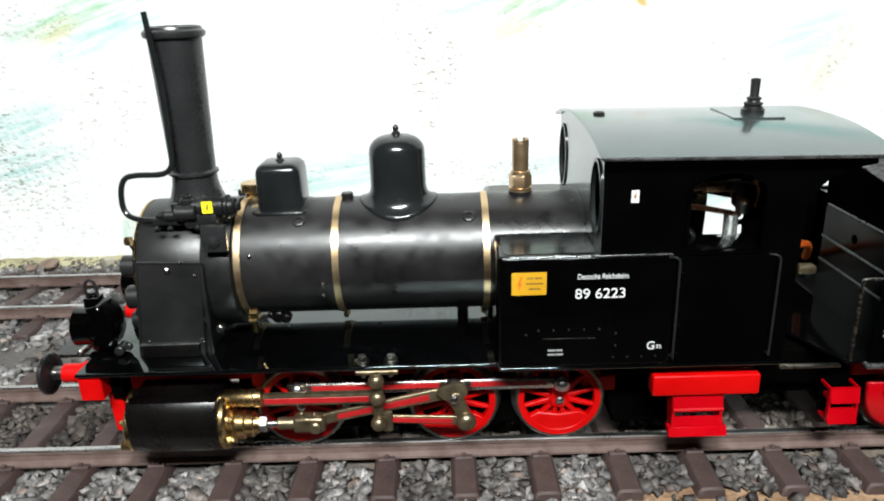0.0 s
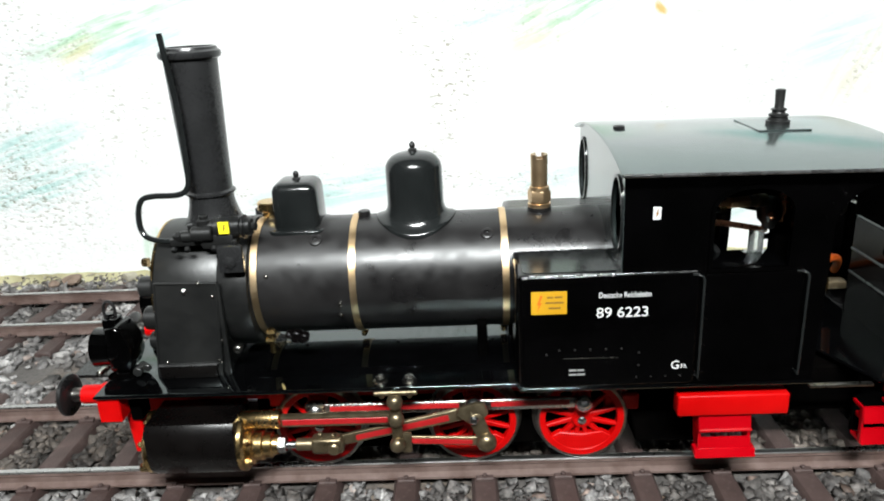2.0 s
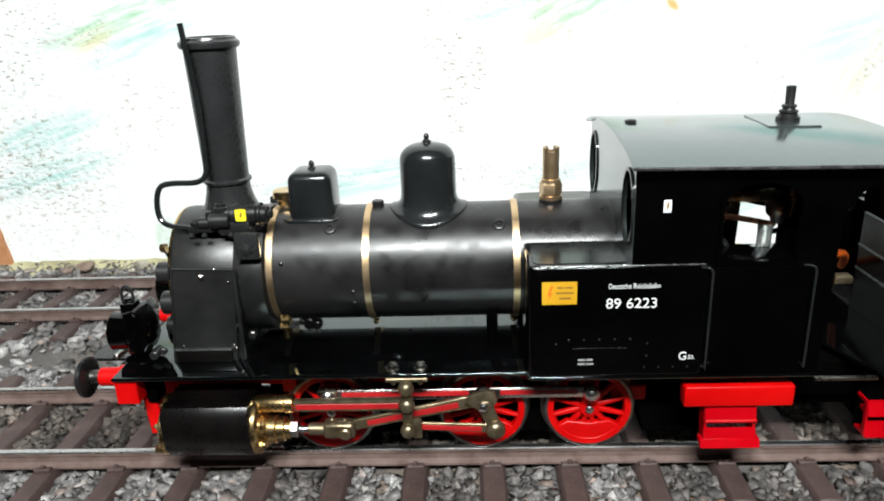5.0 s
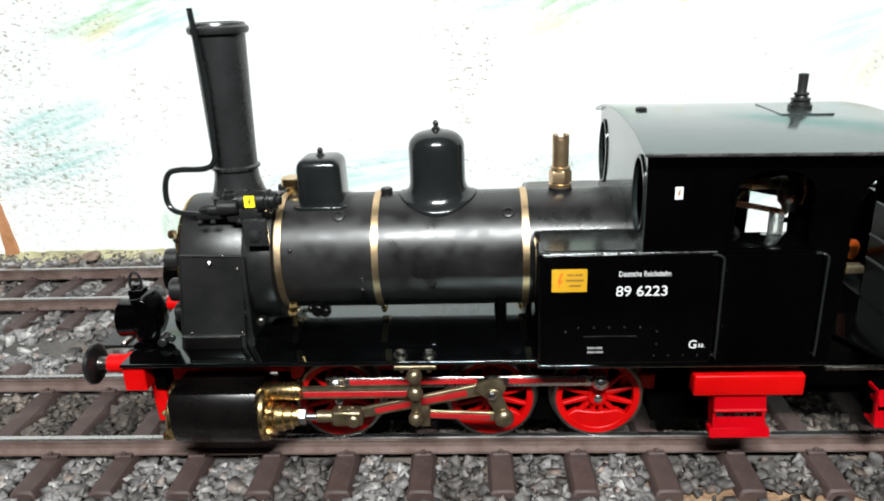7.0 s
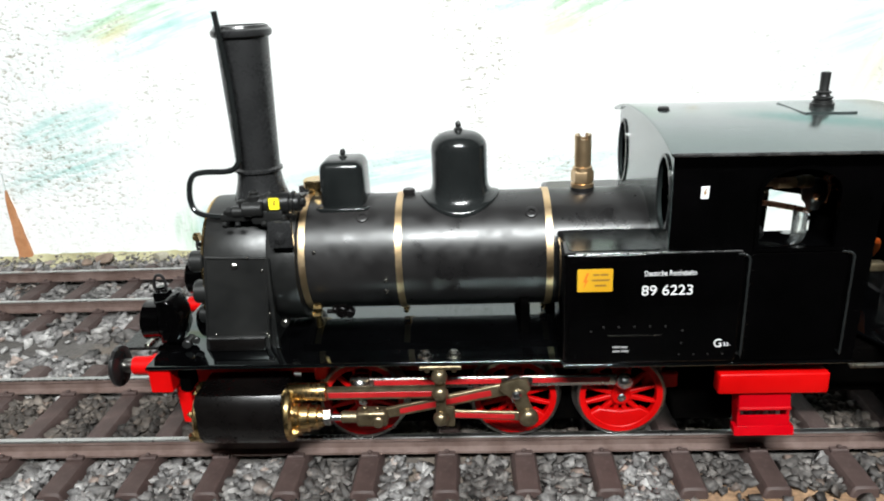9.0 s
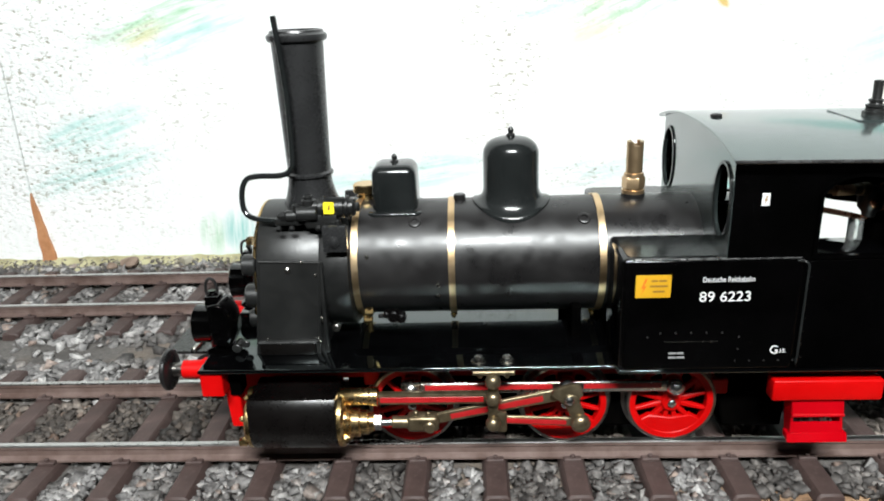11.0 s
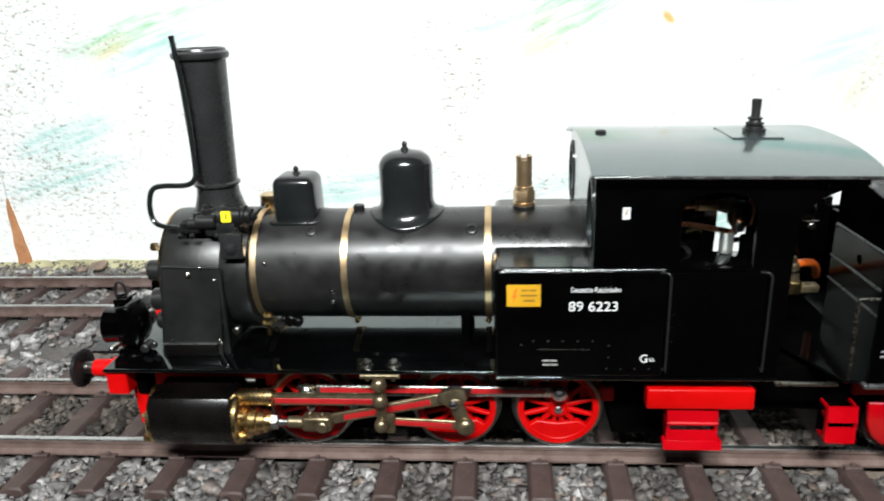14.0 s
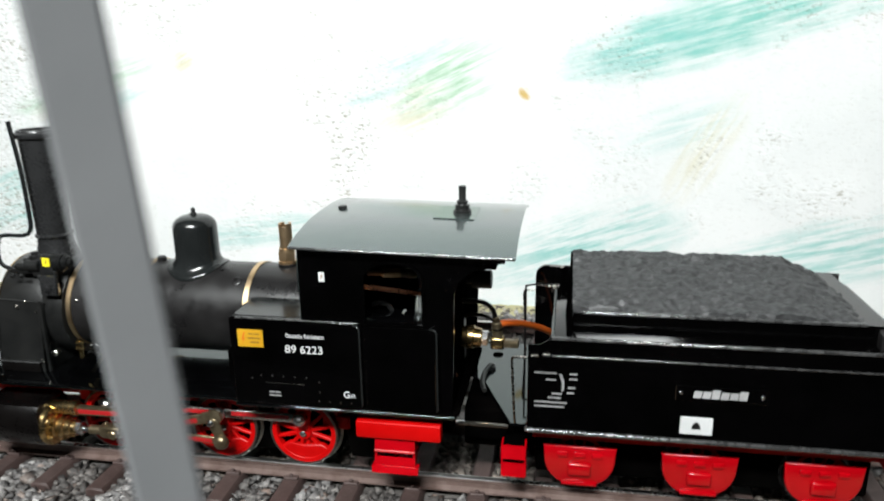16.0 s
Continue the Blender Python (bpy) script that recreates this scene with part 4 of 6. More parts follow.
        rod_bm = bmesh.new()
        box(rod_bm, 47, 64, s * 41.62, s * 41.4, 48.3, 48.6)
        part("seam", rod_bm, NICKEL, tank)
    # cab
    cab = part("cab_front", cab_front(), ROOFPAINT, loco, "gloss black cab front with two oval openings")
    for s in (-1, 1):
        part("window_rim", oval_rim(s), DOMEPAINT, cab)
    for s in (-1, 1):
        side = part("cab_side", cab_side(s), GLOSS, loco, "gloss black cab side with an arched window opening")
        bm = bmesh.new()
        y = s * 41.35
        slab(bm, round_rect(33.6, 88.0, 38.6, 76.3, 1.6), "y", s * 40.9, s * 41.5, 0.4, 3)
        part("side_panel", bm, GLOSS, side)
        bm = bmesh.new()
        slab(bm, round_rect(89.4, 119.0, 38.6, 75.6, 1.6), "y", s * 41.0, s * 41.5, 0.25, 1)
        part("door_panel", bm, GLOSS, side, "gloss black door panel")
        for x in (88.6, 119.6):
            bm = pipe(bmesh.new(), [(x - 2.6, s * 41.4, 75.6), (x - 1.0, s * 42.6, 75.8), (x + 0.2, s * 43.0, 74.6), (x + 0.3, s * 43.0, 70), (x + 0.3, s * 43.0, 44), (x + 0.2, s * 42.4, 42), (x + 0.2, s * 41.2, 41.6)], 0.4, 12)
            part("hand_rail", bm, DOMEPAINT, side, "thin black hand rail")
        bm = bmesh.new()
        outer, inner = window_outline(1.1), window_outline(0.0)
        ring(bm, outer, inner, s * 41.0, s * 41.7)
        part("window_rim", bm, GLOSS, side)
    for s in (-1, 1):
        bm = bmesh.new()
        for k in range(7):
            ball(bm, (90.6, s * 41.5, 42.5 + 4.6 * k), 0.36, 6)
        for x, z in ((123.4, 92.0), (125.0, 96.2), (126.8, 93.6), (128.4, 99.0), (130.6, 102.4), (133.8, 103.6)):
            ball(bm, (x, s * 41.1, z), 0.36, 6)
        tagged(part("rivet_row", bm, GLOSS, loco), kind="stuff")
    part("cab_floor", box(bmesh.new(), 65, 128, -40, 40, 38.2, 40.0), FLATBLACK, loco)
    roof = part("cab_roof", roof_mesh(), ROOFPAINT, loco, "arched satin black cab roof")
    for s in (-1, 1):
        part("roof_gutter", leaned(rod(bmesh.new(), (62.8, s * 45.0, 106.3), (150.0, s * 45.0, 106.3), 0.62, 16, 0.3)), EDGE, roof)
    part("roof_knob", turned(bmesh.new(), [(0, 2.0), (1.0, 2.0), (1.4, 1.5), (1.5, 0.3)], (71, 0.5, 113.4), (71, 0.5, 120), 18), SATIN, roof)
    part("roof_hatch", leaned(box(bmesh.new(), 113.6, 130.6, -11.5, 11.5, 111.6, 112.5, 0.1, 1)), ROOFPAINT, roof)
    part("whistle", turned(bmesh.new(), [(0, 3.9), (1.8, 3.9), (2.0, 3.2), (2.8, 3.1), (3.0, 2.6), (3.4, 3.2), (3.9, 3.2), (4.2, 2.2), (4.8, 2.0), (5.2, 2.5), (5.7, 2.5), (6.0, 1.6), (6.4, 1.5), (12.0, 1.65), (12.1, 1.2), (10, 1.0), (10, 0.1)], (124.2, 0, 112.4), (124.2, 0, 130), 24), MATT, roof, "stepped black whistle")
    # inside the cab
    a, b = Vector((91.5, -37.0, 96.3)), Vector((116.0, -27.4, 94.4))
    valve = part("cab_valve", turned(bmesh.new(), [(6.0, 1.5), (6.4, 1.9), (13.0, 1.9), (13.4, 1.5)], a, b, 6), VALVEBRASS, loco, "brass hexagon valve in the cab")
    part("valve_tip", turned(bmesh.new(), [(0, 0.6), (0.4, 0.9), (6.2, 0.9)], a, b, 14), VALVEBRASS, valve)
    part("valve_neck", turned(bmesh.new(), [(13.2, 1.6), (16.0, 1.8), (16.2, 2.1), (19.6, 2.1), (20, 1.4)], a, b, 16), BRONZE, valve, "dull bronze valve neck")
    part("valve_body", turned(bmesh.new(), [(0, 1.6), (1.0, 3.2), (4.0, 4.0), (7.0, 3.6), (8.6, 2.2), (10, 2.0)], (113.6, -25.5, 94.6), (113.6, -25.5, 60), 20), MATT, valve, "dark round valve body")
    part("valve_cap", turned(bmesh.new(), [(0, 1.5), (0.8, 1.5), (1.2, 0.8)], (113.0, -29.2, 90.0), (113.0, -60, 90.0), 12), COPPER, valve, "copper-toned cap")
    part("cab_column", rod(bmesh.new(), (110.6, -24.5, 84.0), (110.2, -25.5, 76.6), 2.3, 18, 0.3), GAUGEGLASS, loco, "upright gauge glass in the cab")
    part("gauge_cock", turned(bmesh.new(), [(0, 1.4), (2, 1.8), (2.2, 2.4), (6, 2.4), (6.2, 1.3), (9, 1.1)], (118.2, -24, 95.0), (118.2, -24, 60), 8), COPPER, loco, "copper-toned gauge cock")
    part("cock_arm", rod(bmesh.new(), (114.6, -24, 90.4), (121.4, -24, 90.0), 0.9, 10, 0.2), COPPER, loco)
    part("water_column", box(bmesh.new(), 116.2, 123.4, -26, -19, 52, 81.8, 1.2, 2), FLATBLACK, loco, "plain black water column")
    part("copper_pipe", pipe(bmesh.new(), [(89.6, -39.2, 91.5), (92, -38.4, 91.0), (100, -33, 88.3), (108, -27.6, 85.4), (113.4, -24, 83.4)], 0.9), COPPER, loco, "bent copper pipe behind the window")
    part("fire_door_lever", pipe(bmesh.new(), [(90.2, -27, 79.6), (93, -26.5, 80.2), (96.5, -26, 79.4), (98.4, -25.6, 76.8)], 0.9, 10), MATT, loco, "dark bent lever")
    # added sheet that blocks the bright wall behind the far window
    part("far_window_block", box(bmesh.new(), 93.2, 116.5, 38.6, 39.8, 75, 103.5), FLATBLACK, loco, "black sheet added over most of the far window to keep it dark")
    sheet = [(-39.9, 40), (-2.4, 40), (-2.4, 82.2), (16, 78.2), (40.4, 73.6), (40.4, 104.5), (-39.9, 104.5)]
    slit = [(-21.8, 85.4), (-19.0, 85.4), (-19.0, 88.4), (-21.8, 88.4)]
    part("cab_back", pierced(bmesh.new(), sheet, [slit], lambda u, v, d: (124.0 + d, u, v), 1.0), FLATBLACK, loco, "plain black cab back sheet, open beside the far side")
    part("roof_box", box(bmesh.new(), 126.5, 141.0, -22, 12, 94.6, 104.4, 0.6, 1), FLATBLACK, loco, "black box under the cab roof")
    part("backhead", turned(bmesh.new(), [(0, 21), (6, 21), (8, 18)], (66, 0, BOILER_Z), (90, 0, BOILER_Z), 40), FLATBLACK, loco)
    for s in (-1, 1):
        part("cab_tank", box(bmesh.new(), 66, 116.4, min(s * 39.8, s * 24), max(s * 39.8, s * 24), 60, 77.0, 0.4, 2), FOOTPAINT, loco, "gloss black tank top inside the cab")
    part("cab_chest", box(bmesh.new(), 96, 123.6, -12, 14, 40.2, 60.0, 1.0, 2), MATT, loco, "dark chest inside the cab")
    # footplate and frames
    bm = bmesh.new()
    slab(bm, [(-109.5, -37.8), (32, -37.8), (33, -41.4), (126, -41.4), (126, 41.4), (33, 41.4), (32, 37.8), (-109.5, 37.8)], "z", 36.6, 38.2, 0.7, 3)
    part("footplate", bm, FOOTPAINT, loco, "long semi-gloss black footplate")
    for s in (-1, 1):
        bm = bmesh.new()
        slab(bm, [(-103, 36.5), (-103, 20), (-98, 12), (-92, 9), (-88, 24), (70, 24), (73, 20), (76, 24), (76, 36.5)], "y", s * 16.0, s * 18.0, 0.2, 1)
        fr = part("frame_plate", bm, RED, loco, "red inside frame plate")
        part("tank_bracket", box(bmesh.new(), 64, 76, s * 18, s * 23, 18, 24, 0.5, 1), RED, fr)
        part("spring_hanger", box(bmesh.new(), -54.6, -49, s * 24, s * 20, 24, 36, 0.5, 1), RED, fr)
    # ashpan drawn larger in black, partly for the shadow below the cab
    part("ashpan", slab(bmesh.new(), [(62, 36.5), (64, 30), (71, 30), (76, 3.5), (97, 3.5), (98, 19), (122, 19), (122, 36.5)], "y", -21, 21, 0.6, 1), FLATBLACK, loco, "black ashpan, enlarged to stand in for shade")
    # two black blocks added between the wheels where the underside is in shade
    part("upper_shade_block", box(bmesh.new(), -62, 61.5, -15.5, 15.5, 15, 36.5, 0.5, 1), FLATBLACK, loco)
    part("shade_block", box(bmesh.new(), -56, 70, -20, 20, 3.2, 23.4, 1.0, 1), FLATBLACK, loco, "black block added between the frames in place of shade")
    # deck added to raise the lower edge of the wall's reflection
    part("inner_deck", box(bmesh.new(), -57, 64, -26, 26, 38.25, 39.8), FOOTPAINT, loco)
    part("boiler_support", box(bmesh.new(), 20.2, 23.6, -20, 20, 38.3, 52, 0.4, 1), FLATBLACK, loco)
    part("firebox_side", box(bmesh.new(), 33, 64, -20, 20, 38.2, 60, 0.5, 1), FLATBLACK, loco)
    bm = bmesh.new()
    for x, z, r in ((-67, 51, 1.2), (-62.8, 47.6, 1.5)):
        rod(bm, (x, -25.6, z), (x, -22, z), r, 10, 0.4)
    part("drain_cock", bm, NICKEL, loco, "steel drain cock")
    bm = bmesh.new()
    for x, z, r in ((-51, 52.5, 1.3), (-51.5, 49.6, 1.2)):
        rod(bm, (x - 1.6, -22.6, z), (x + 1.6, -22.6, z), r, 8, 0.3)
    rod(bm, (-51, -22.6, 45), (-51, -22.6, 54), 1.0, 8)
    part("drain_valve", bm, BRASS, loco, "small brass valve")
    bm = bmesh.new()
    for x, z, r in ((-42.5, 50.6, 2.2), (-39.8, 50, 1.7), (-45, 51.4, 1.2)):
        rod(bm, (x, -24, z), (x, -20, z), r, 10, 0.4)
    rod(bm, (-48, -22, 50.6), (-38, -22, 50.2), 0.8, 8)
    part("check_valve", bm, BLOCK, loco)
    # front: beam, buffers, guard irons, coupling
    part("buffer_beam", box(bmesh.new(), -109.6, -101.8, -36.5, 36.5, 27.2, 36.4, 0.4, 1), RED, loco, "red buffer beam")
    for s in (-1, 1):
        bm = turned(bmesh.new(), [(0, 4.2), (1.6, 4.2), (1.8, 3.4), (9.0, 3.3), (9.2, 2.6)], (-109.6, s * 27, 33.2), (-130, s * 27, 33.2), 24)
        b = part("buffer", bm, RED, loco, "red buffer shank")
        part("buffer_rod", rod(bmesh.new(), (-118.4, s * 27, 33.2), (-123.0, s * 27, 33.2), 2.5, 18, 0.2), TYRE, b, "grey steel buffer rod")
        part("buffer_head", turned(bmesh.new(), [(0, 2.6), (0.6, 6.6), (1.2, 7.4), (2.2, 7.5), (3.0, 6.8), (3.3, 3)], (-122.2, s * 27, 33.2), (-130, s * 27, 33.2), 32), SATIN, b, "round black buffer head")
        bm = slab(bmesh.new(), [(-104.2, 25.6), (-99.0, 25.6), (-98.8, 10.6), (-103.2, 10.6)], "y", s * 24.0, s * 29.5, 0.4, 1)
        guard = part("guard_iron", bm, RED, loco, "red guard iron")
        # black box added over the guard iron's top
        part("guard_top_block", box(bmesh.new(), -101.6, -97.6, min(s * 24, s * 31), max(s * 24, s * 31), 24.6, 36.4, 0.3, 1), FLATBLACK, guard)
        bm = pipe(bmesh.new(), [(-111, s * 12, 32), (-118, s * 12, 30), (-121, s * 12, 26), (-119, s * 12, 22)], 0.9, 8)
        part("brake_hose", bm, SATIN, loco)
    bm = bmesh.new()
    pipe(bm, [(-110, 0, 29), (-117, 0, 29), (-120, 0, 26.5), (-117.5, 0, 24.5)], 1.3, 8)
    part("coupling_hook", bm, NICKEL, loco)
    bm = box(bmesh.new(), -131.0, -109.4, -12, 10, 31.4, 32.6, 0.3, 1)
    link = part("coupling_plate", bm, BLOCK, loco, "dark coupling plate before the beam")
    part("coupling_bar", rod(bmesh.new(), (-121.0, -12.0, 33.0), (-119.4, 10, 33.0), 1.1, 10, 0.3), NICKEL, link, "grey steel bar")
    for y in (-21, 21):
        lantern(loco, -108.0 + 2.5, y)
    cylinders_and_rods(loco)
    wheels(loco, AXLES, WHEEL_R)
    steps(loco)
    signs(loco)
    return loco


def window_outline(grow):
    x0, x1, z0 = 91.2 - grow, 114.0 + grow, 77.2 - grow
    return [(x0, z0), (x1, z0)] + arc(102.6, 95.0, 11.4 + grow, 0, 180, 18, 6.8 + grow)


def ring(bm, outer, inner, y0, y1):
    """A flat frame between two outlines of as many points."""
    n = len(outer)
    a = [[bm.verts.new((p[0], y, p[1])) for p in line] for line, y in ((outer, y0), (outer, y1), (inner, y1), (inner, y0))]
    for k in range(n):
        for p, q in ((0, 1), (1, 2), (2, 3), (3, 0)):
            bm.faces.new((a[p][k], a[p][(k + 1) % n], a[q][(k + 1) % n], a[q][k]))
    return bm


def pierced(bm, outline, holes, put, thick):
    """A sheet with holes: its outline and holes as flat points, put in place by put(u, v, depth)."""
    loops = []
    for depth in (0.0, thick):
        edges = []
        mine = []
        for line in (outline, *holes):
            vs = [bm.verts.new(put(u, v, depth)) for u, v in line]
            edges += [bm.edges.new((vs[k], vs[(k + 1) % len(vs)])) for k in range(len(vs))]
            mine.append(vs)
        bmesh.ops.triangle_fill(bm, use_beauty=True, use_dissolve=False, edges=edges)
        loops.append(mine)
    for lo, hi in zip(*loops):
        n = len(lo)
        for k in range(n):
            bm.faces.new((lo[k], lo[(k + 1) % n], hi[(k + 1) % n], hi[k]))
    return bm


def lean(x):
    """The cab roof rises a little towards its front."""
    return 1.6 * (1 - (x - 62.6) / 87.6)


def roof_z(y, x=150.2):
    return 106.8 + 5.4 * (1 - (abs(y) / 45.0) ** 2.5) + lean(x)


def leaned(bm):
    for v in bm.verts:
        v.co.z += lean(v.co.x)
    return bm


def cab_side(s):
    outline = [(64.6, 38.4), (125.3, 38.4), (126.2, 66), (126.6, 90), (128.4, 95.2), (132.6, 99.2), (138.6, 102.0), (146.0, 103.4), (146.0, 106.4), (64.6, 107.8)]
    return pierced(bmesh.new(), outline, [window_outline(0.0)], lambda u, v, d: (u, s * (41.0 - d), v), 1.0)


def oval(s, grow=0.0):
    return arc(s * 32.4, 93.0, 7.3 + grow, 0, 348, 29, 11.6 + grow)


def cab_front():
    roofline = [(y, roof_z(y, 64.6) - 0.9) for y in np.linspace(40.9, -40.9, 22)]
    outline = [(-40.9, 76.5), (-24, 76.5), (-24, 60), (24, 60), (24, 76.5), (40.9, 76.5)] + [(float(a), float(b)) for a, b in roofline]
    return pierced(bmesh.new(), outline, [oval(-1), oval(1)], lambda u, v, d: (64.4 + d, u, v), 1.0)


def oval_rim(s):
    bm = bmesh.new()
    outer, inner = oval(s, 1.0), oval(s)
    n = len(outer)
    a = [[bm.verts.new((x, p[0], p[1])) for p in line] for line, x in ((outer, 64.4), (outer, 63.8), (inner, 63.8), (inner, 64.4))]
    for k in range(n):
        for p, q in ((0, 1), (1, 2), (2, 3)):
            bm.faces.new((a[p][k], a[p][(k + 1) % n], a[q][(k + 1) % n], a[q][k]))
    return bm


def roof_mesh():
    ys = np.linspace(-45.2, 45.2, 41)
    line = [(float(y), roof_z(y)) for y in ys] + [(float(y), roof_z(y) - 1.0) for y in ys[::-1]]
    return leaned(slab(bmesh.new(), line, "x", 62.6, 150.2, 0.42, 3))


def lantern(loco, x, y):
    """Black lamp on the footplate: drum, rear case with a fin, chimney top, lens and a narrow wire loop."""
    bm = bmesh.new()
    turned(bm, [(0, 5.6), (0.8, 6.4), (3.4, 6.6), (3.6, 6.3), (4.2, 6.3), (4.4, 6.7), (9.6, 6.9), (10.4, 7.0), (10.8, 6.4)], (x + 2.4, y, 48.4), (x - 20, y, 48.4), 36)
    slab(bm, [(x - 2.4, 41.4), (x + 4.4, 41.4), (x + 6.2, 45.6), (x + 5.8, 52.4), (x + 3.6, 57.0), (x + 1.8, 58.0), (x - 2.0, 57.2)], "y", y - 6.0, y + 6.0, 1.5, 3)
    box(bm, x - 3.6, x + 1.6, y - 2.8, y + 2.8, 55.0, 59.8, 0.6, 2)
    turned(bm, [(0, 2.0), (1.0, 2.0), (1.2, 1.4), (1.8, 1.3)], (x - 1.2, y, 59.4), (x - 1.2, y, 70), 16)
    turned(bm, [(0, 6.2), (0.8, 6.0), (1.4, 4.0), (3.6, 3.4), (3.8, 4.4), (5, 4.4)], (x, y, 38.2), (x, y, 60), 22)
    lamp = part("lamp", bm, GLOSS, loco, "black signal lamp with a wire loop")
    part("lens", turned(bmesh.new(), [(0, 5.6), (0.4, 5.4), (1.2, 3.0), (1.4, 0.2)], (x - 8.0, y, 48.4), (x - 20, y, 48.4), 24), STEEL, lamp, "clear round lens")
    bm = pipe(bmesh.new(), [(x - 2.6, y, 57.4), (x - 3.4, y, 61), (x - 2.9, y, 64.4), (x - 1.4, y, 65.6), (x + 0.1, y, 64.4), (x + 0.6, y, 61), (x - 0.2, y, 57.4)], 0.55, 8)
    part("handle", bm, SATIN, lamp)
    bm = bmesh.new()
    rod(bm, (x + 6.5, y - 5, 40.4), (x + 6.5, y + 1, 40.4), 1.7, 10, 0.3)
    rod(bm, (x + 9.4, y - 3.5, 41.2), (x + 9.4, y - 2, 41.2), 1.4, 10, 0.3)
    part("lamp_bracket", bm, MATT, lamp)


def link_bar(bm, a, b, w0, w1, thick, groove=True):
    """A flat rod from a to b across one y, with round ends and a sunk face."""
    (x0, z0), (x1, z1), y = (a[0], a[2]), (b[0], b[2]), a[1]
    ang = math.atan2(z1 - z0, x1 - x0)
    deg = math.degrees(ang)
    outline = arc(x0, z0, w0, deg + 90, deg + 270, 8) + arc(x1, z1, w1, deg - 90, deg + 90, 8)
    slab(bm, outline, "y", y, y + thick, 0.5, 3)
    return bm


def cylinders_and_rods(loco):
    for s in (-1, 1):
        cy, cz = s * 34.0, 15.2
        bm = bmesh.new()
        low = arc(0, 17.2, 10.4, 180, 360, 20)
        outline = [(cy + p, z) for p, z in low] + [(cy + 10.4, 26.4), (cy + 8.4, 29.0), (cy - 8.4, 29.0), (cy - 10.4, 26.4)]
        slab(bm, outline, "x", -92.0, -61.8, 0.5)
        block = part("cylinder", bm, BLOCK, loco, "black cylinder block")
        for x0, x1 in ((-92.0, -94.2), (-61.8, -59.6)):
            bm = turned(bmesh.new(), [(0, 10.2), (abs(x1 - x0) * 0.6, 10.2), (abs(x1 - x0), 9.2), (abs(x1 - x0) + 0.3, 4)], (x0, cy, 17.2), (x1, cy, 17.2), 36)
            for k in range(6):
                a = radians(30 + 60 * k)
                nut(bm, (x1, cy + 8 * math.cos(a), 17.2 + 8 * math.sin(a)), 1.2, 1.2, (1 if x1 > x0 else -1, 0, 0))
            part("cylinder_cover", bm, BRASS, block, "polished brass cylinder cover with bolts")
        bm = turned(bmesh.new(), [(0, 6.4), (1.4, 6.4), (1.8, 5.2), (4.6, 5.2), (5.0, 4.4), (7.6, 4.4), (8.0, 3.6), (9.6, 3.4)], (-59.8, cy, cz), (0, cy, cz), 28)
        part("gland", bm, BRASS, block, "stepped brass gland")
        part("gland_nut", turned(bmesh.new(), [(0, 2.6), (0.4, 3.1), (2.8, 3.1), (3.2, 2.4)], (-50.4, cy, cz), (0, cy, cz), 6), STEEL, block, "bright steel gland nut")
        bm = turned(bmesh.new(), [(0, 2.7), (0.5, 3.0), (10.6, 3.0), (11.0, 3.3), (13.6, 3.3), (14.0, 2.6)], (-62, cy, 25.4), (0, cy, 25.4), 24)
        part("valve_guide", bm, BRASS, block, "brass valve spindle guide")
        part("chest_cap", turned(bmesh.new(), [(0, 3.4), (1.5, 3.2), (2, 2)], (-92.0, cy, 26.4), (-100, cy, 26.4), 20), BRASS, block)
        part("drain_tap", rod(bmesh.new(), (-95.0, cy + 4 * s, 10), (-98.2, cy + 4 * s, 10), 1.5, 8, 0.3), BRASS, block)
        # running gear; the pin stands straight up
        pin_z = WHEEL_R + THROW
        bm = rod(bmesh.new(), (-57, cy, cz - 0.3), (-36, cy, cz - 0.3), 1.4, 14)
        part("piston_rod", bm, STEEL, loco, "bright steel piston rod")
        yr = s * 28.2
        cr = part("coupling_rod", link_bar(bmesh.new(), (AXLES[0], yr - 0.9, pin_z), (AXLES[2], yr - 0.9, pin_z), 2.1, 2.1, 1.8), RODSTEEL, loco, "long steel coupling rod")
        for x0, x1 in ((AXLES[0] + 5, AXLES[1] - 5), (AXLES[1] + 6, AXLES[2] - 5)):
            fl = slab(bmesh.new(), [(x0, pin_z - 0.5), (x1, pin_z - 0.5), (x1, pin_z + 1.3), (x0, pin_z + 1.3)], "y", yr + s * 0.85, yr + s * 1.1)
            part("rod_flute", fl, SHADERED, cr, "red painted rod flute")
        for x in AXLES:
            bm = turned(bmesh.new(), [(0, 2.8), (3.0, 3.2), (3.8, 3.1), (4.9, 2.3), (5.5, 1.2), (5.7, 0.3)], (x, s * 26.5, pin_z), (x, s * 40, pin_z), 20)
            part("crank_pin", bm, STEEL, cr, "domed steel crank pin")
        part("oil_box", box(bmesh.new(), AXLES[0] - 3.4, AXLES[0] + 3.6, yr - s * 0.9, yr + s * 2.6, pin_z + 0.6, pin_z + 3.2, 0.5, 2), NICKEL, cr, "small steel oil box")
        yc = s * 32.4
        big = (AXLES[1], pin_z)
        bm = link_bar(bmesh.new(), (-30.0, yc - 0.8, cz - 0.2), (big[0], yc - 0.8, big[1]), 2.0, 2.4, 1.6)
        mr = part("connecting_rod", bm, BRONZE, loco, "bronze-toned connecting rod")
        along = Vector((big[0] + 30.0, 0, big[1] - cz + 0.2)).normalized()
        up = Vector((-along.z, 0, along.x))
        p0, p1 = Vector((-30.0, 0, cz - 0.2)) + along * 7, Vector((-30.0, 0, cz - 0.2)) + along * 40
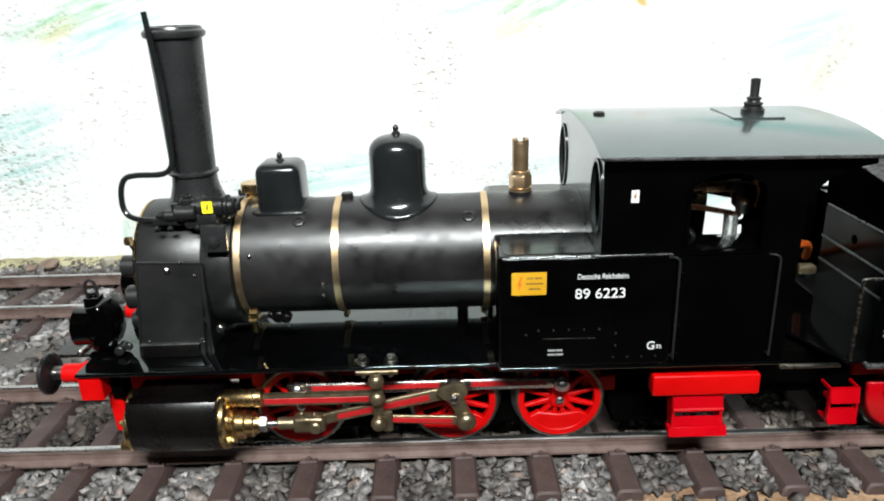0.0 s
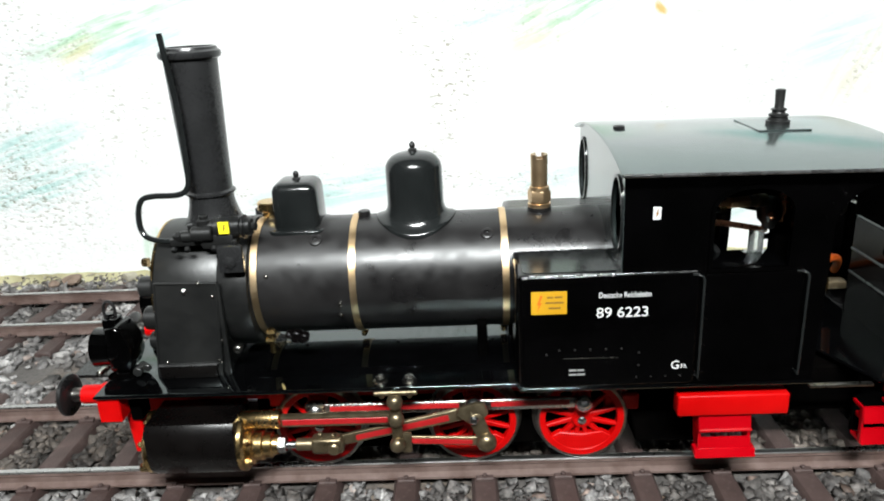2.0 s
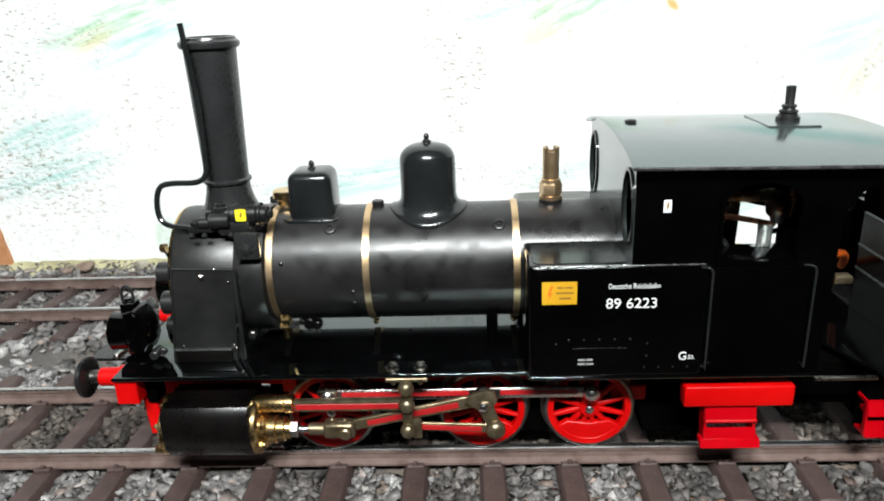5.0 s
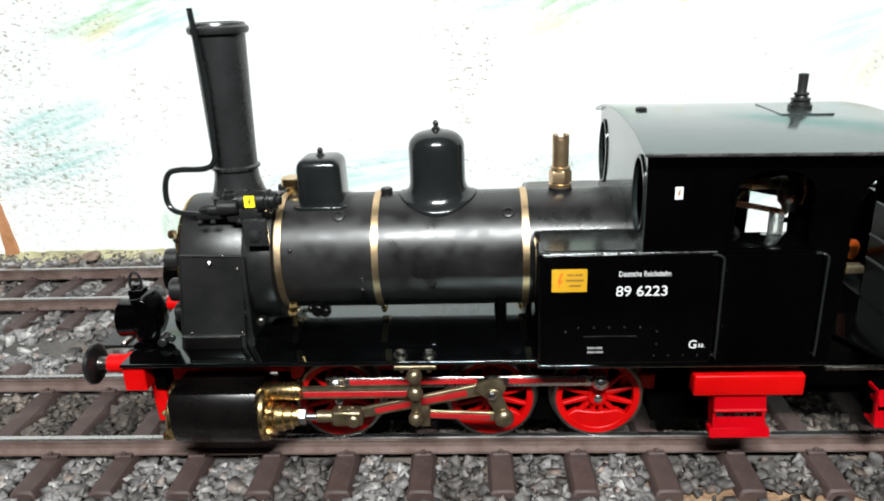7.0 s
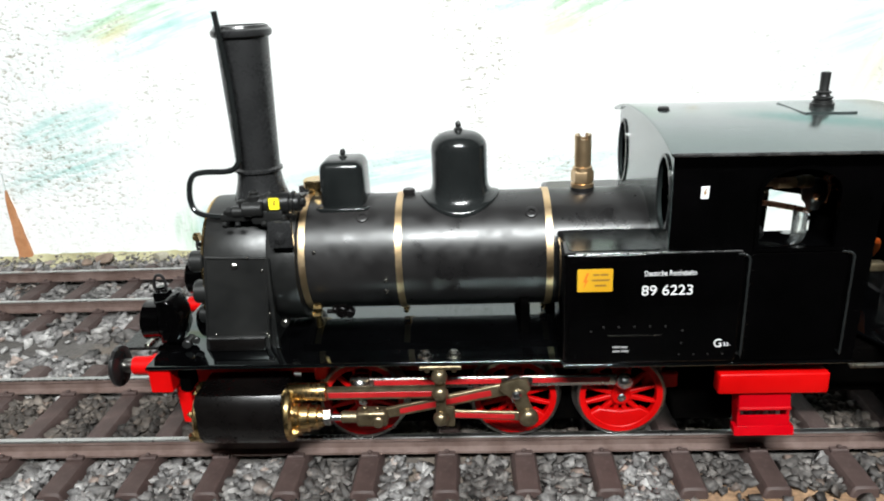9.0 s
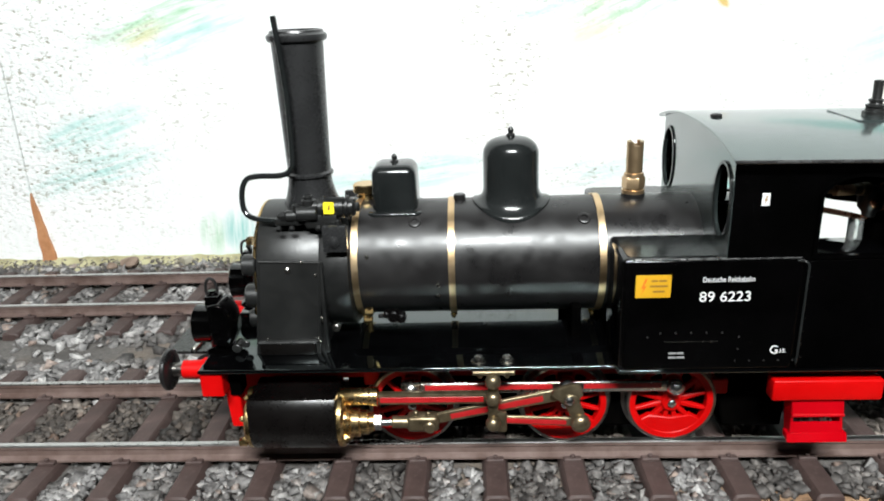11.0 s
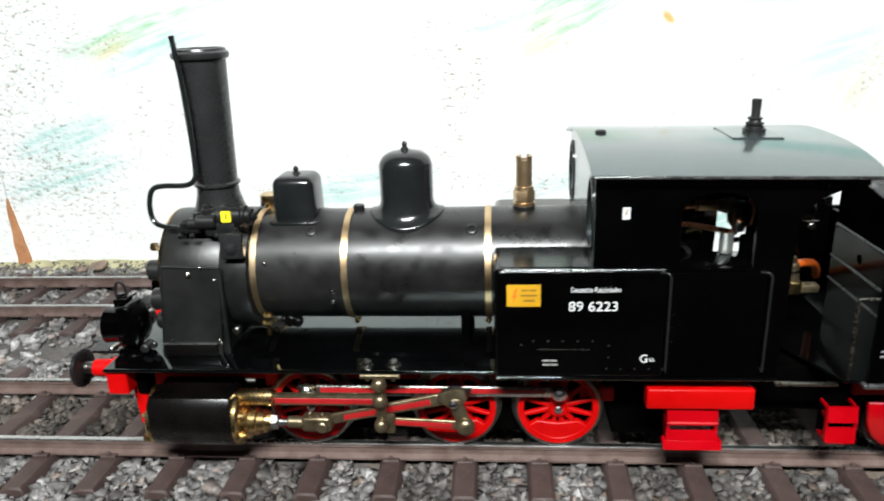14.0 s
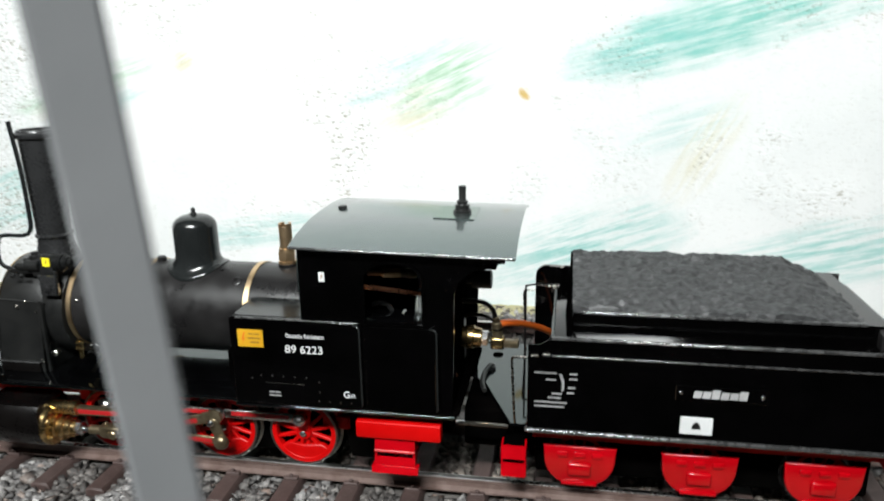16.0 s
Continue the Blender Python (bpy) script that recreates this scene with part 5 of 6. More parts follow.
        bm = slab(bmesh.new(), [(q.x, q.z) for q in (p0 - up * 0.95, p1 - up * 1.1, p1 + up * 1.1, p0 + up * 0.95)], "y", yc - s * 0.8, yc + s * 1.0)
        part("rod_flute", bm, SHADERED, mr, "red painted rod flute")
        bm = bmesh.new()
        box(bm, -38.6, -27.4, s * 31, s * 36.4, cz - 3.4, cz + 2.6, 1.4, 3)
        rod(bm, (-30.5, s * 36.3, cz - 0.4), (-30.5, s * 38.4, cz - 0.4), 2.2, 14, 0.5)
        rod(bm, (-35.5, s * 34, cz + 2.4), (-35.5, s * 34, cz + 4.0), 1.0, 10, 0.3)
        rod(bm, (-31.0, s * 34, cz + 2.4), (-31.0, s * 34, cz + 3.6), 0.8, 10, 0.3)
        rod(bm, (-44, cy, cz - 0.3), (-38, cy, cz - 0.3), 2.2, 12, 0.4)
        part("crosshead", bm, BRONZE, loco, "bronze crosshead block")
        bm = box(bmesh.new(), -58, -9, s * 32.6, s * 35.4, 22.5, 26.7, 0.6, 2)
        sb = part("slide_bar", bm, BRONZE, loco, "bronze-edged slide bar")
        part("slide_bar_stripe", box(bmesh.new(), -47.5, -11.5, s * 35.3, s * 35.6, 23.5, 25.6, 0.1, 1), SHADERED, sb, "red painted flute")
        # valve gear
        yl = s * 37.0
        bm = link_bar(bmesh.new(), (-8.3, yl - 1.0, 15.8), (-8.3, yl - 1.0, 34.4), 1.7, 2.0, 2.0)
        lk = part("valve_link", bm, BRONZE, loco, "upright bronze valve link")
        for z, r in ((32.9, 2.7), (26.4, 2.7), (16.5, 2.7)):
            bm = turned(bmesh.new(), [(0, r), (1.0, r), (1.9, r * 0.86), (2.6, r * 0.55), (2.9, 0.2)], (-8.3, yl + s * 0.8, z), (-8.3, yl + s * 20, z), 20)
            part("link_pin", bm, BRONZE, lk, "domed link pin")
        part("link_foot", box(bmesh.new(), -7.0, -3.6, s * 35.6, s * 37.4, 12.4, 20.0, 0.6, 2), BRONZE, lk)
        bm = box(bmesh.new(), -15.2, -0.8, s * 27, s * 38.0, 35.0, 36.5, 0.3, 1)
        for x in (-12.6, -3.4):
            rod(bm, (x, s * 36.4, 33.6), (x, s * 36.4, 35.2), 0.9, 8, 0.2)
        br = part("link_bracket", bm, BRONZE, loco, "bronze cross bar under the footplate edge")
        for x in (-13.0, -3.3):
            bm = turned(bmesh.new(), [(0, 2.6), (0.6, 2.6), (0.8, 1.7), (2.0, 1.6), (2.6, 0.9), (2.8, 0.2)], (x, s * 34.0, 38.0), (x, s * 34.0, 50), 14)
            part("footplate_bolt", bm, NICKEL, br, "domed bolt on the footplate")
        bm = link_bar(bmesh.new(), (-6.5, s * 35.4 - 0.6, 16.6), (21.0, s * 35.4 - 0.6, 15.2), 1.6, 1.8, 1.2)
        er = part("eccentric_rod", bm, BRONZE, loco, "bronze-edged eccentric rod")
        part("rod_stripe", slab(bmesh.new(), [(-3.6, 15.6), (17, 14.5), (17, 16.2), (-3.6, 17.3)], "y", s * 35.9, s * 36.3), SHADERED, er, "red painted flute")
        # return crank: a fan-shaped strap round the big end, then a short arm to a round pin
        strap = [(11.6, 25.8), (12.4, 28.0), (18.6, 30.2), (21.6, 29.6), (22.6, 26.0), (20.4, 22.6), (17.0, 21.6), (14.4, 23.6)]
        rc = part("return_crank", slab(bmesh.new(), strap, "y", s * 34.2, s * 36.2, 0.6, 2), BRONZE, loco, "bronze return crank with a fan-shaped head")
        part("crank_arm", link_bar(bmesh.new(), (18.6, s * 35.9 - 0.7, 23.8), (21.8, s * 35.9 - 0.7, 15.6), 2.6, 2.4, 1.4), BRONZE, rc)
        part("head_pin", turned(bmesh.new(), [(0, 1.7), (1.4, 1.7), (2.2, 1.1), (2.4, 0.2)], (17.7, s * 36.0, 24.4), (17.7, s * 60, 24.4), 16), STEEL, rc, "bright steel pin")
        part("arm_pin", turned(bmesh.new(), [(0, 3.4), (1.2, 3.4), (2.2, 2.8), (3.0, 1.6), (3.2, 0.2)], (21.8, s * 36.4, 15.6), (21.8, s * 60, 15.6), 20), BRONZE, rc, "domed bronze pin")


def steps(loco):
    for s in (-1, 1):
        bm = box(bmesh.new(), 84.4, 120.2, s * 34, s * 39.8, 25.0, 32.6, 0.7, 3)
        chest = part("step_chest", bm, RED, loco, "red box under the cab")
        for x in (92.4, 108.6):
            part("step_side", slab(bmesh.new(), [(s * 31, 25), (s * 38, 25), (s * 39.4, 10.4), (s * 35.0, 10.4)], "x", x - 0.5, x + 0.5, 0.15, 1), STEPRED, chest)
        part("step_lip", slab(bmesh.new(), [(s * 37.2, 24.6), (s * 38.2, 24.6), (s * 39.4, 19.0), (s * 38.4, 19.0)], "x", 92.0, 109.0, 0.2, 1), STEPRED, chest)
        part("step_tread", box(bmesh.new(), 91.8, 109.2, min(s * 33, s * 39.8), max(s * 33, s * 39.8), 18.6, 19.8, 0.3, 1), STEPRED, chest, "red upper step")
        part("step_riser", slab(bmesh.new(), [(s * 38.2, 16.2), (s * 39.0, 16.2), (s * 39.8, 11.6), (s * 38.8, 11.6)], "x", 91.8, 109.2, 0.2, 1), STEPRED, chest)
        part("step_tread", slab(bmesh.new(), [(s * 36.5, 12.6), (s * 40.0, 12.6), (s * 41.0, 9.8), (s * 36.5, 9.8)], "x", 90.6, 110.6, 0.4, 2), STEPRED, chest, "red lower step")



def signs(loco):
    y = -41.75
    plate = part("warning_sign", slab(bmesh.new(), round_rect(36.8, 47.8, 64.2, 71.8, 0.3), "y", y, -41.0), YELLOW, loco, "yellow warning sign with an orange flash")
    part("flash", slab(bmesh.new(), [(39.6, 70.6), (40.4, 70.6), (39.5, 68.2), (40.2, 68.2), (38.6, 65.2), (39.2, 67.4), (38.5, 67.4)], "y", y - 0.06, y), RUST_INK, plate)
    for z, words in ((69.9, ((41.6, 43.6), (44.0, 46.4))), (68.1, ((41.2, 46.8),)), (66.3, ((42.2, 45.9),))):
        for x0, x1 in words:
            part("print_line", box(bmesh.new(), x0, x1, y - 0.05, y, z - 0.32, z + 0.32), INK, plate)
    y = -41.6
    bm = letters("Deutsche Reichsbahn", 2.5)
    wide = max(v.co.x for v in bm.verts)
    bm.transform(Matrix.Translation((57.5, y, 69.1)) @ Matrix.Diagonal((16.1 / wide, 1, 1, 1)))
    part("owner_lettering", bm, WHITE, loco, "white painted line of lettering")
    lettering("running_number", "89 6223", 4.8, 1.04, 56.8, y, 62.5, WHITE, loco, "white painted running number")
    lettering("weight_mark", "G", 4.1, 0.95, 80.6, y, 43.9, WHITE, loco, "white painted letter")
    lettering("weight_mark", "33.", 1.9, 1.0, 83.6, y, 44.2, WHITE, loco, "white painted small figures")
    bm = bmesh.new()
    for z, x1 in ((44.4, 53.4), (42.9, 53.9)):
        for k in range(2):
            x0 = 48.6 + k * 2.7
            box(bm, x0, min(x1, x0 + 2.4), y - 0.06, y + 0.3, z - 0.32, z + 0.32)
    part("small_lettering", bm, PALE, loco, "two short lines of small white lettering")
    label = part("cab_label", box(bmesh.new(), 73.0, 75.4, -41.3, -40.9, 93.4, 97.3, 0.05, 1), WHITE, loco, "small white label with a dark flash")
    part("flash", slab(bmesh.new(), [(74.3, 96.6), (74.7, 96.6), (74.3, 95.5), (74.7, 95.5), (73.8, 94.0), (74.1, 95.1), (73.7, 95.1)], "y", -41.36, -41.3), INK, label)


locomotive()

# ---- the tender ----
def tender():
    t = thing("tender", 215, 0, 0, "black model tender loaded with coal behind the locomotive", "tender")
    # body
    bm = bmesh.new()
    slab(bm, round_rect(-39.4, 39.4, 35.6, 74.4, 0.6, 2), "x", 171.5, 292, 0.4)
    slab(bm, round_rect(-39.4, 16.0, 35.6, 74.4, 0.6, 2), "x", 164.4, 171.8, 0.4)
    body = part("body", bm, GLOSS, t, "gloss black tender body")
    part("deck_edge", rod(bmesh.new(), (164.5, -39, 74.2), (164.5, 16, 74.2), 0.5, 12, 0.2), DARKGREY, body, "grey front edge of the deck")
    for z in (61.8, 52.5):
        part("front_ledge", box(bmesh.new(), 163.2, 164.6, -38, 16, z - 0.5, z + 0.4, 0.3, 1), DARKGREY, body, "grey ledge across the front wall")
    part("front_wall", box(bmesh.new(), 163.9, 164.5, -39.2, 16.0, 36.0, 73.8, 0.1, 1), FRONTBLACK, body, "black front wall")
    # no opening: a black disc paints the hole's darkness
    part("front_hole", rod(bmesh.new(), (164.0, -5.6, 67.0), (163.8, -5.6, 67.0), 1.8, 16), FLATBLACK, body, "black disc for the round hole in the front wall")
    for s in (-1, 1):
        bm = bmesh.new()
        slab(bm, [(155.0, 35.6), (292.4, 35.6), (292.4, 74.6), (164.0, 74.6), (160.0, 71.5), (155.0, 71.0)], "y", s * 39.4, s * 40.2, 0.25, 1)
        side = part("side_sheet", bm, GLOSS, body, "gloss black tender side sheet")
        bm = slab(bmesh.new(), [(163.4, 73.6), (292.4, 73.6), (292.4, 75.0), (164.2, 75.0)], "y", s * 39.6, s * 41.3, 0.62, 4)
        part("top_bead", bm, EDGE, side, "rounded bead with a bright gleam")
        bm = box(bmesh.new(), 164, 292.4, s * 40.0, s * 40.75, 66.6, 67.4, 0.34, 3)
        part("seam", bm, EDGE, side)
        for x, z in ((157.6, 66.8), (162, 67.4)):
            part("bracket", box(bmesh.new(), x - 1.5, x + 1.5, s * 40.2, s * 41.2, z - 0.5, z + 0.5, 0.2, 1), NICKEL, side)
        hr = bmesh.new()
        pipe(hr, [(150.2, s * 37.6, 35.6), (149.7, s * 38.4, 44), (149.0, s * 39.2, 60), (148.9, s * 39.5, 64.4), (150.0, s * 39.7, 65.4), (155.0, s * 39.9, 65.6)], 0.5, 8)
        part("hand_rail", hr, NICKEL, side, "thin steel hand rail")
    # coal bunker
    bm = bmesh.new()
    slab(bm, [(-33.2, 74), (-33.2, 82.4), (30.6, 82.4), (30.6, 74)], "x", 171.7, 284, 0.3, 1)
    bunker = part("bunker", bm, GLOSS, t, "black coal bunker with a bright rim")
    for s in (-1, 1):
        part("rim", box(bmesh.new(), 174.5, 276, -34.4 if s < 0 else 29.8, -32.4 if s < 0 else 31.8, 82.0, 83.4, 0.62, 4), EDGE, bunker)
    bm = bmesh.new()
    slab(bm, [(276, 74), (292, 74), (292, 76), (282, 81.6), (276, 81.6)], "y", -33, 33, 0.4, 1)
    part("rear_slope", bm, SATIN, t)
    for s in (-1, 1):
        bm = slab(bmesh.new(), [(s * 37, 74), (s * 37, 80), (s * 31, 82), (s * 31, 74)], "x", 280, 288, 0.8, 2)
        part("filler_hatch", bm, SATIN, t)
    part("bunker_plate", slab(bmesh.new(), [(-33, 70), (30, 70)] + [(float(q), coal_z(q) - 0.4) for q in np.linspace(30, -33, 25)], "x", 170.6, 171.6, 0.2, 1), FLATBLACK, t, "black bunker front plate")
    # upright locker beyond the coal, its top corner rounded
    side = [(154.4, 36.2), (171.3, 36.2), (171.3, 79.2)] + arc(159.7, 73.9, 5.3, 90, 180, 8)
    lk = part("locker", slab(bmesh.new(), side, "y", 37.0, 39.3, 0.5, 2), GLOSS, t, "black upright locker with a rounded top")
    part("locker_rail", rod(bmesh.new(), (155.0, 35.8, 69.4), (166.0, 35.8, 69.4), 0.45, 8), NICKEL, lk)
    part("locker_bolt", turned(bmesh.new(), [(0, 1.7), (0.8, 1.7), (1.2, 1.2)], (163.8, 36.6, 66.8), (163.8, 0, 66.8), 14), NICKEL, lk)
    part("locker_bead", box(bmesh.new(), 161.0, 168, 35.6, 37.6, 78.6, 79.3, 0.2, 1), NICKEL, lk)
    part("hand_post", pipe(bmesh.new(), [(150.2, 30, 36), (150.2, 30, 68), (150.3, 30, 70.4), (151.2, 30.4, 71.0), (157.5, 34, 71.0)], 0.5, 8), SATIN, t, "thin black hand post")
    heap_coal(t)
    # gangway and steps at the front
    plan = [(126.4, 42), (164.2, 42), (164.2, -38.4), (148.4, -38.4), (146.6, -34.0), (134.6, -4.0), (126.4, 4.0)]
    floor_plate = part("gangway", slab(bmesh.new(), plan, "z", 34.6, 35.8, 0.3, 1), FOOTPAINT, t, "gloss black gangway floor with a slanting cut")
    part("floor_lip", box(bmesh.new(), 126.6, 141.0, 41.4, 42.6, 35.4, 36.6, 0.3, 2), STEEL, floor_plate, "bright far edge")
    part("near_strip", box(bmesh.new(), 127, 147.4, -38.0, -36.0, 33.2, 34.2, 0.3, 2), TYRE, floor_plate, "narrow bright strip")
    # the floor hole is a thin black disc, its depth only painted
    part("floor_hole", slab(bmesh.new(), arc(137.4, 27, 2.6, 0, 348, 20, 3.4), "z", 35.7, 35.86), FLATBLACK, floor_plate, "black oval disc for a hole in the floor")
    part("lever_pin", turned(bmesh.new(), [(0, 2.2), (1.4, 2.2), (1.8, 1.4), (2.6, 1.2)], (135.6, 11, 35.8), (135.6, 11, 60), 14), MATT, floor_plate)
    part("lever", pipe(bmesh.new(), [(135.6, 11, 37.4), (133.6, 4, 37.4), (133.4, -6, 37.0), (135.2, -13, 36.6)], 1.1, 8), MATT, floor_plate, "dark bent lever")
    part("coupling_bar", box(bmesh.new(), 122.5, 164, -4, 4, 28.0, 31.0, 0.5, 1), MATT, t, "dark coupling bar")
    # black box filling the space below the gangway
    part("drag_box", box(bmesh.new(), 127.5, 158, -22, 22, 15.0, 32.4, 0.8, 1), FLATBLACK, t, "plain black drag box")
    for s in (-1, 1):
        # plate and hanger blackened to stand in for the dark behind an open step
        ch = part("step_frame", box(bmesh.new(), 145.2, 154.6, min(s * 31, s * 32), max(s * 31, s * 32), 13.0, 27.0, 0.2, 1), FLATBLACK, t, "crimson tender step on a black back plate")
        part("step_hanger", box(bmesh.new(), 146.5, 153.5, min(s * 30, s * 32), max(s * 30, s * 32), 26.8, 34.0, 0.2, 1), FLATBLACK, ch)
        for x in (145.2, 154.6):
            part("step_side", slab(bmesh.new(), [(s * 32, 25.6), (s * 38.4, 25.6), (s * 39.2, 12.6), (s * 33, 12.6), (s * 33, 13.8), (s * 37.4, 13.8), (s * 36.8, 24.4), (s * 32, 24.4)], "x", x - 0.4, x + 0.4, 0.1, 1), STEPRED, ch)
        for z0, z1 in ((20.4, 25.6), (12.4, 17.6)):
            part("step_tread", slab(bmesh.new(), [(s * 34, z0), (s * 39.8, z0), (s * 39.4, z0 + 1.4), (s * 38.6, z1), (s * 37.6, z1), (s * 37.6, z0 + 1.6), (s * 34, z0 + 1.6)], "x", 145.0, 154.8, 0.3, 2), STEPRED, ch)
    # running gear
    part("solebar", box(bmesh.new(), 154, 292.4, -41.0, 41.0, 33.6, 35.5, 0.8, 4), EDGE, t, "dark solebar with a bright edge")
    # added black block, in place of the shadow between the tender wheels
    part("tender_shade_block", box(bmesh.new(), 158, 291, -20, 20, 3.4, 33.4, 1.0, 1), FLATBLACK, t, "black block added under the tender in place of shade")
    for s in (-1, 1):
        fr = part("frame_plate", box(bmesh.new(), 157, 292, min(s * 27, s * 29), max(s * 27, s * 29), 25.0, 33.0, 0.3, 1), RED, t, "red tender frame plate")
        for x in TENDER_AXLES:
            bowl = [(math.cos(radians(a)), math.sin(radians(a))) for a in range(180, 361, 10)]
            bowl = [(x + 14.4 * math.copysign(abs(c) ** 0.9, c), 19.0 - 14.2 * abs(q) ** 0.86) for c, q in bowl]
            g = slab(bmesh.new(), [(x - 14.8, 23.4)] + bowl + [(x + 14.8, 23.4)], "y", s * 29.2, s * 31.6, 0.9, 3)
            gb = part("axle_guard", g, STEPRED, fr, "crimson axle guard with rounded foot")
            bm = bmesh.new()
            box(bm, x - 4.8, x + 4.8, min(s * 31, s * 33.4), max(s * 31, s * 33.4), 10.6, 16.4, 1.1, 3)
            box(bm, x - 7.2, x + 7.2, min(s * 31, s * 33), max(s * 31, s * 33), 6.2, 7.8, 0.6, 2)
            for q in (-7.0, 0.0, 7.0):
                box(bm, x + q - 2.2, x + q + 2.2, min(s * 31, s * 32.6), max(s * 31, s * 32.6), 18.6, 21.0, 0.7, 2)
            part("axle_box", bm, STEPRED, gb, "crimson axle box with spring")
    wheels(t, TENDER_AXLES, WHEEL_R * 0.8, driven=False, grow=0.8)
    part("rear_beam", box(bmesh.new(), 290, 294.5, -36, 36, 24, 34, 0.4, 1), RED, t, "red rear beam")
    # lettering and plates on the side
    y = -40.3
    bm = bmesh.new()
    for x0, x1, z in ((157.6, 166.2, 59.8), (162, 166, 57.0), (171.0, 174.0, 59.8), (171.0, 174.0, 57.6), (164.4, 168.4, 51.2), (163.0, 168.0, 49.4), (157.8, 170.4, 47.4), (157.8, 169.4, 45.6), (170.6, 173.4, 54.0), (170.2, 173.0, 51.8)):
        box(bm, x0, x1, y - 0.1, y + 0.3, z - 0.36, z + 0.36)
    slab(bm, [(167.0, 59.6), (168.2, 59.6), (169.2, 56.4), (169.2, 53.0), (168.2, 52.2), (168.2, 56)], "y", y - 0.1, y + 0.3)
    part("side_lettering", bm, PALE, t, "block of small white lettering")
    bm = box(bmesh.new(), 210.4, 243.4, y - 0.45, y + 0.2, 52.0, 58.2, 0.25, 1)
    plate = part("name_plate", bm, GLOSS, t, "black name plate with white lettering bars")
    bm = bmesh.new()
    for k in range(6):
        x0 = 216.8 + k * 3.25
        slab(bm, [(x0, 53.4), (x0 + 2.9, 53.4), (x0 + 3.3, 56.2 + (k % 3 == 2) * 0.8), (x0 + 0.4, 56.2 + (k % 3 == 2) * 0.8)], "y", y - 0.6, y - 0.4)
    part("name_bars", bm, GREYBARS, plate)
    for x in (212.4, 241.4):
        part("bolt", ball(bmesh.new(), (x, y - 0.5, 55.2), 0.7, 8), STEEL, plate)
    card = part("white_plate", box(bmesh.new(), 213.0, 224.9, y - 0.3, y + 0.2, 37.9, 45.1, 0.1, 1), GREYPAINT, t, "pale grey plate with a dark mark")
    part("mark", slab(bmesh.new(), [(217.2, 40.2), (220.6, 40.2), (220.2, 42.0), (219.4, 43.0), (218.4, 43.0), (217.6, 42.0)], "y", y - 0.36, y - 0.3), MATT, card)
    return t


TENDER_AXLES = (176.4, 223.4, 269.8)


def coal_z(y):
    """The cross-section of the coal load: low along the near rim, highest towards the far one."""
    rise = 84.0 + 7.6 * ((y + 33.0) / 53.0) ** 0.9 if y < 20 else 91.6 - 6.0 * ((y - 20.0) / 10.0) ** 2
    return rise


def heap_coal(t):
    """A rounded slab of cast coal with a pebbled top."""
    bm = bmesh.new()
    nx, ny = 150, 84
    x0, x1, y0, y1 = 171.4, 277.5, -32.6, 30
    grid = []
    for i in range(nx + 1):
        row = []
        for j in range(ny + 1):
            x, y = x0 + (x1 - x0) * i / nx, y0 + (y1 - y0) * j / ny
            fall = max(0.0, (x - 260) / 17.6)
            h = 82.0 + (coal_z(y) - 82.0) * max(0.0, 1 - fall) ** 0.8
            h += 0.8 * math.sin(x * 0.07) * math.cos(y * 0.06)
            h += 1.3 * noise.noise((x * 0.13, y * 0.30, 3.0)) + 1.15 * noise.noise((x * 0.30, y * 0.62, 7.0)) + 0.25 * noise.noise((x * 0.8, y * 1.1, 11.0))
            row.append(bm.verts.new((x, y, h)))
        grid.append(row)
    for i in range(nx):
        for j in range(ny):
            bm.faces.new((grid[i][j], grid[i + 1][j], grid[i + 1][j + 1], grid[i][j + 1]))
    rim = [grid[i][0] for i in range(nx + 1)] + [grid[nx][j] for j in range(1, ny + 1)] + [grid[i][ny] for i in range(nx - 1, -1, -1)] + [grid[0][j] for j in range(ny - 1, 0, -1)]
    low = [bm.verts.new((v.co.x, v.co.y, 80.5)) for v in rim]
    for k in range(len(rim)):
        bm.faces.new((rim[k], rim[(k + 1) % len(rim)], low[(k + 1) % len(rim)], low[k]))
    part("coal", bm, COAL, t, "dark grey pebbled coal load", sharp=60)


tender()


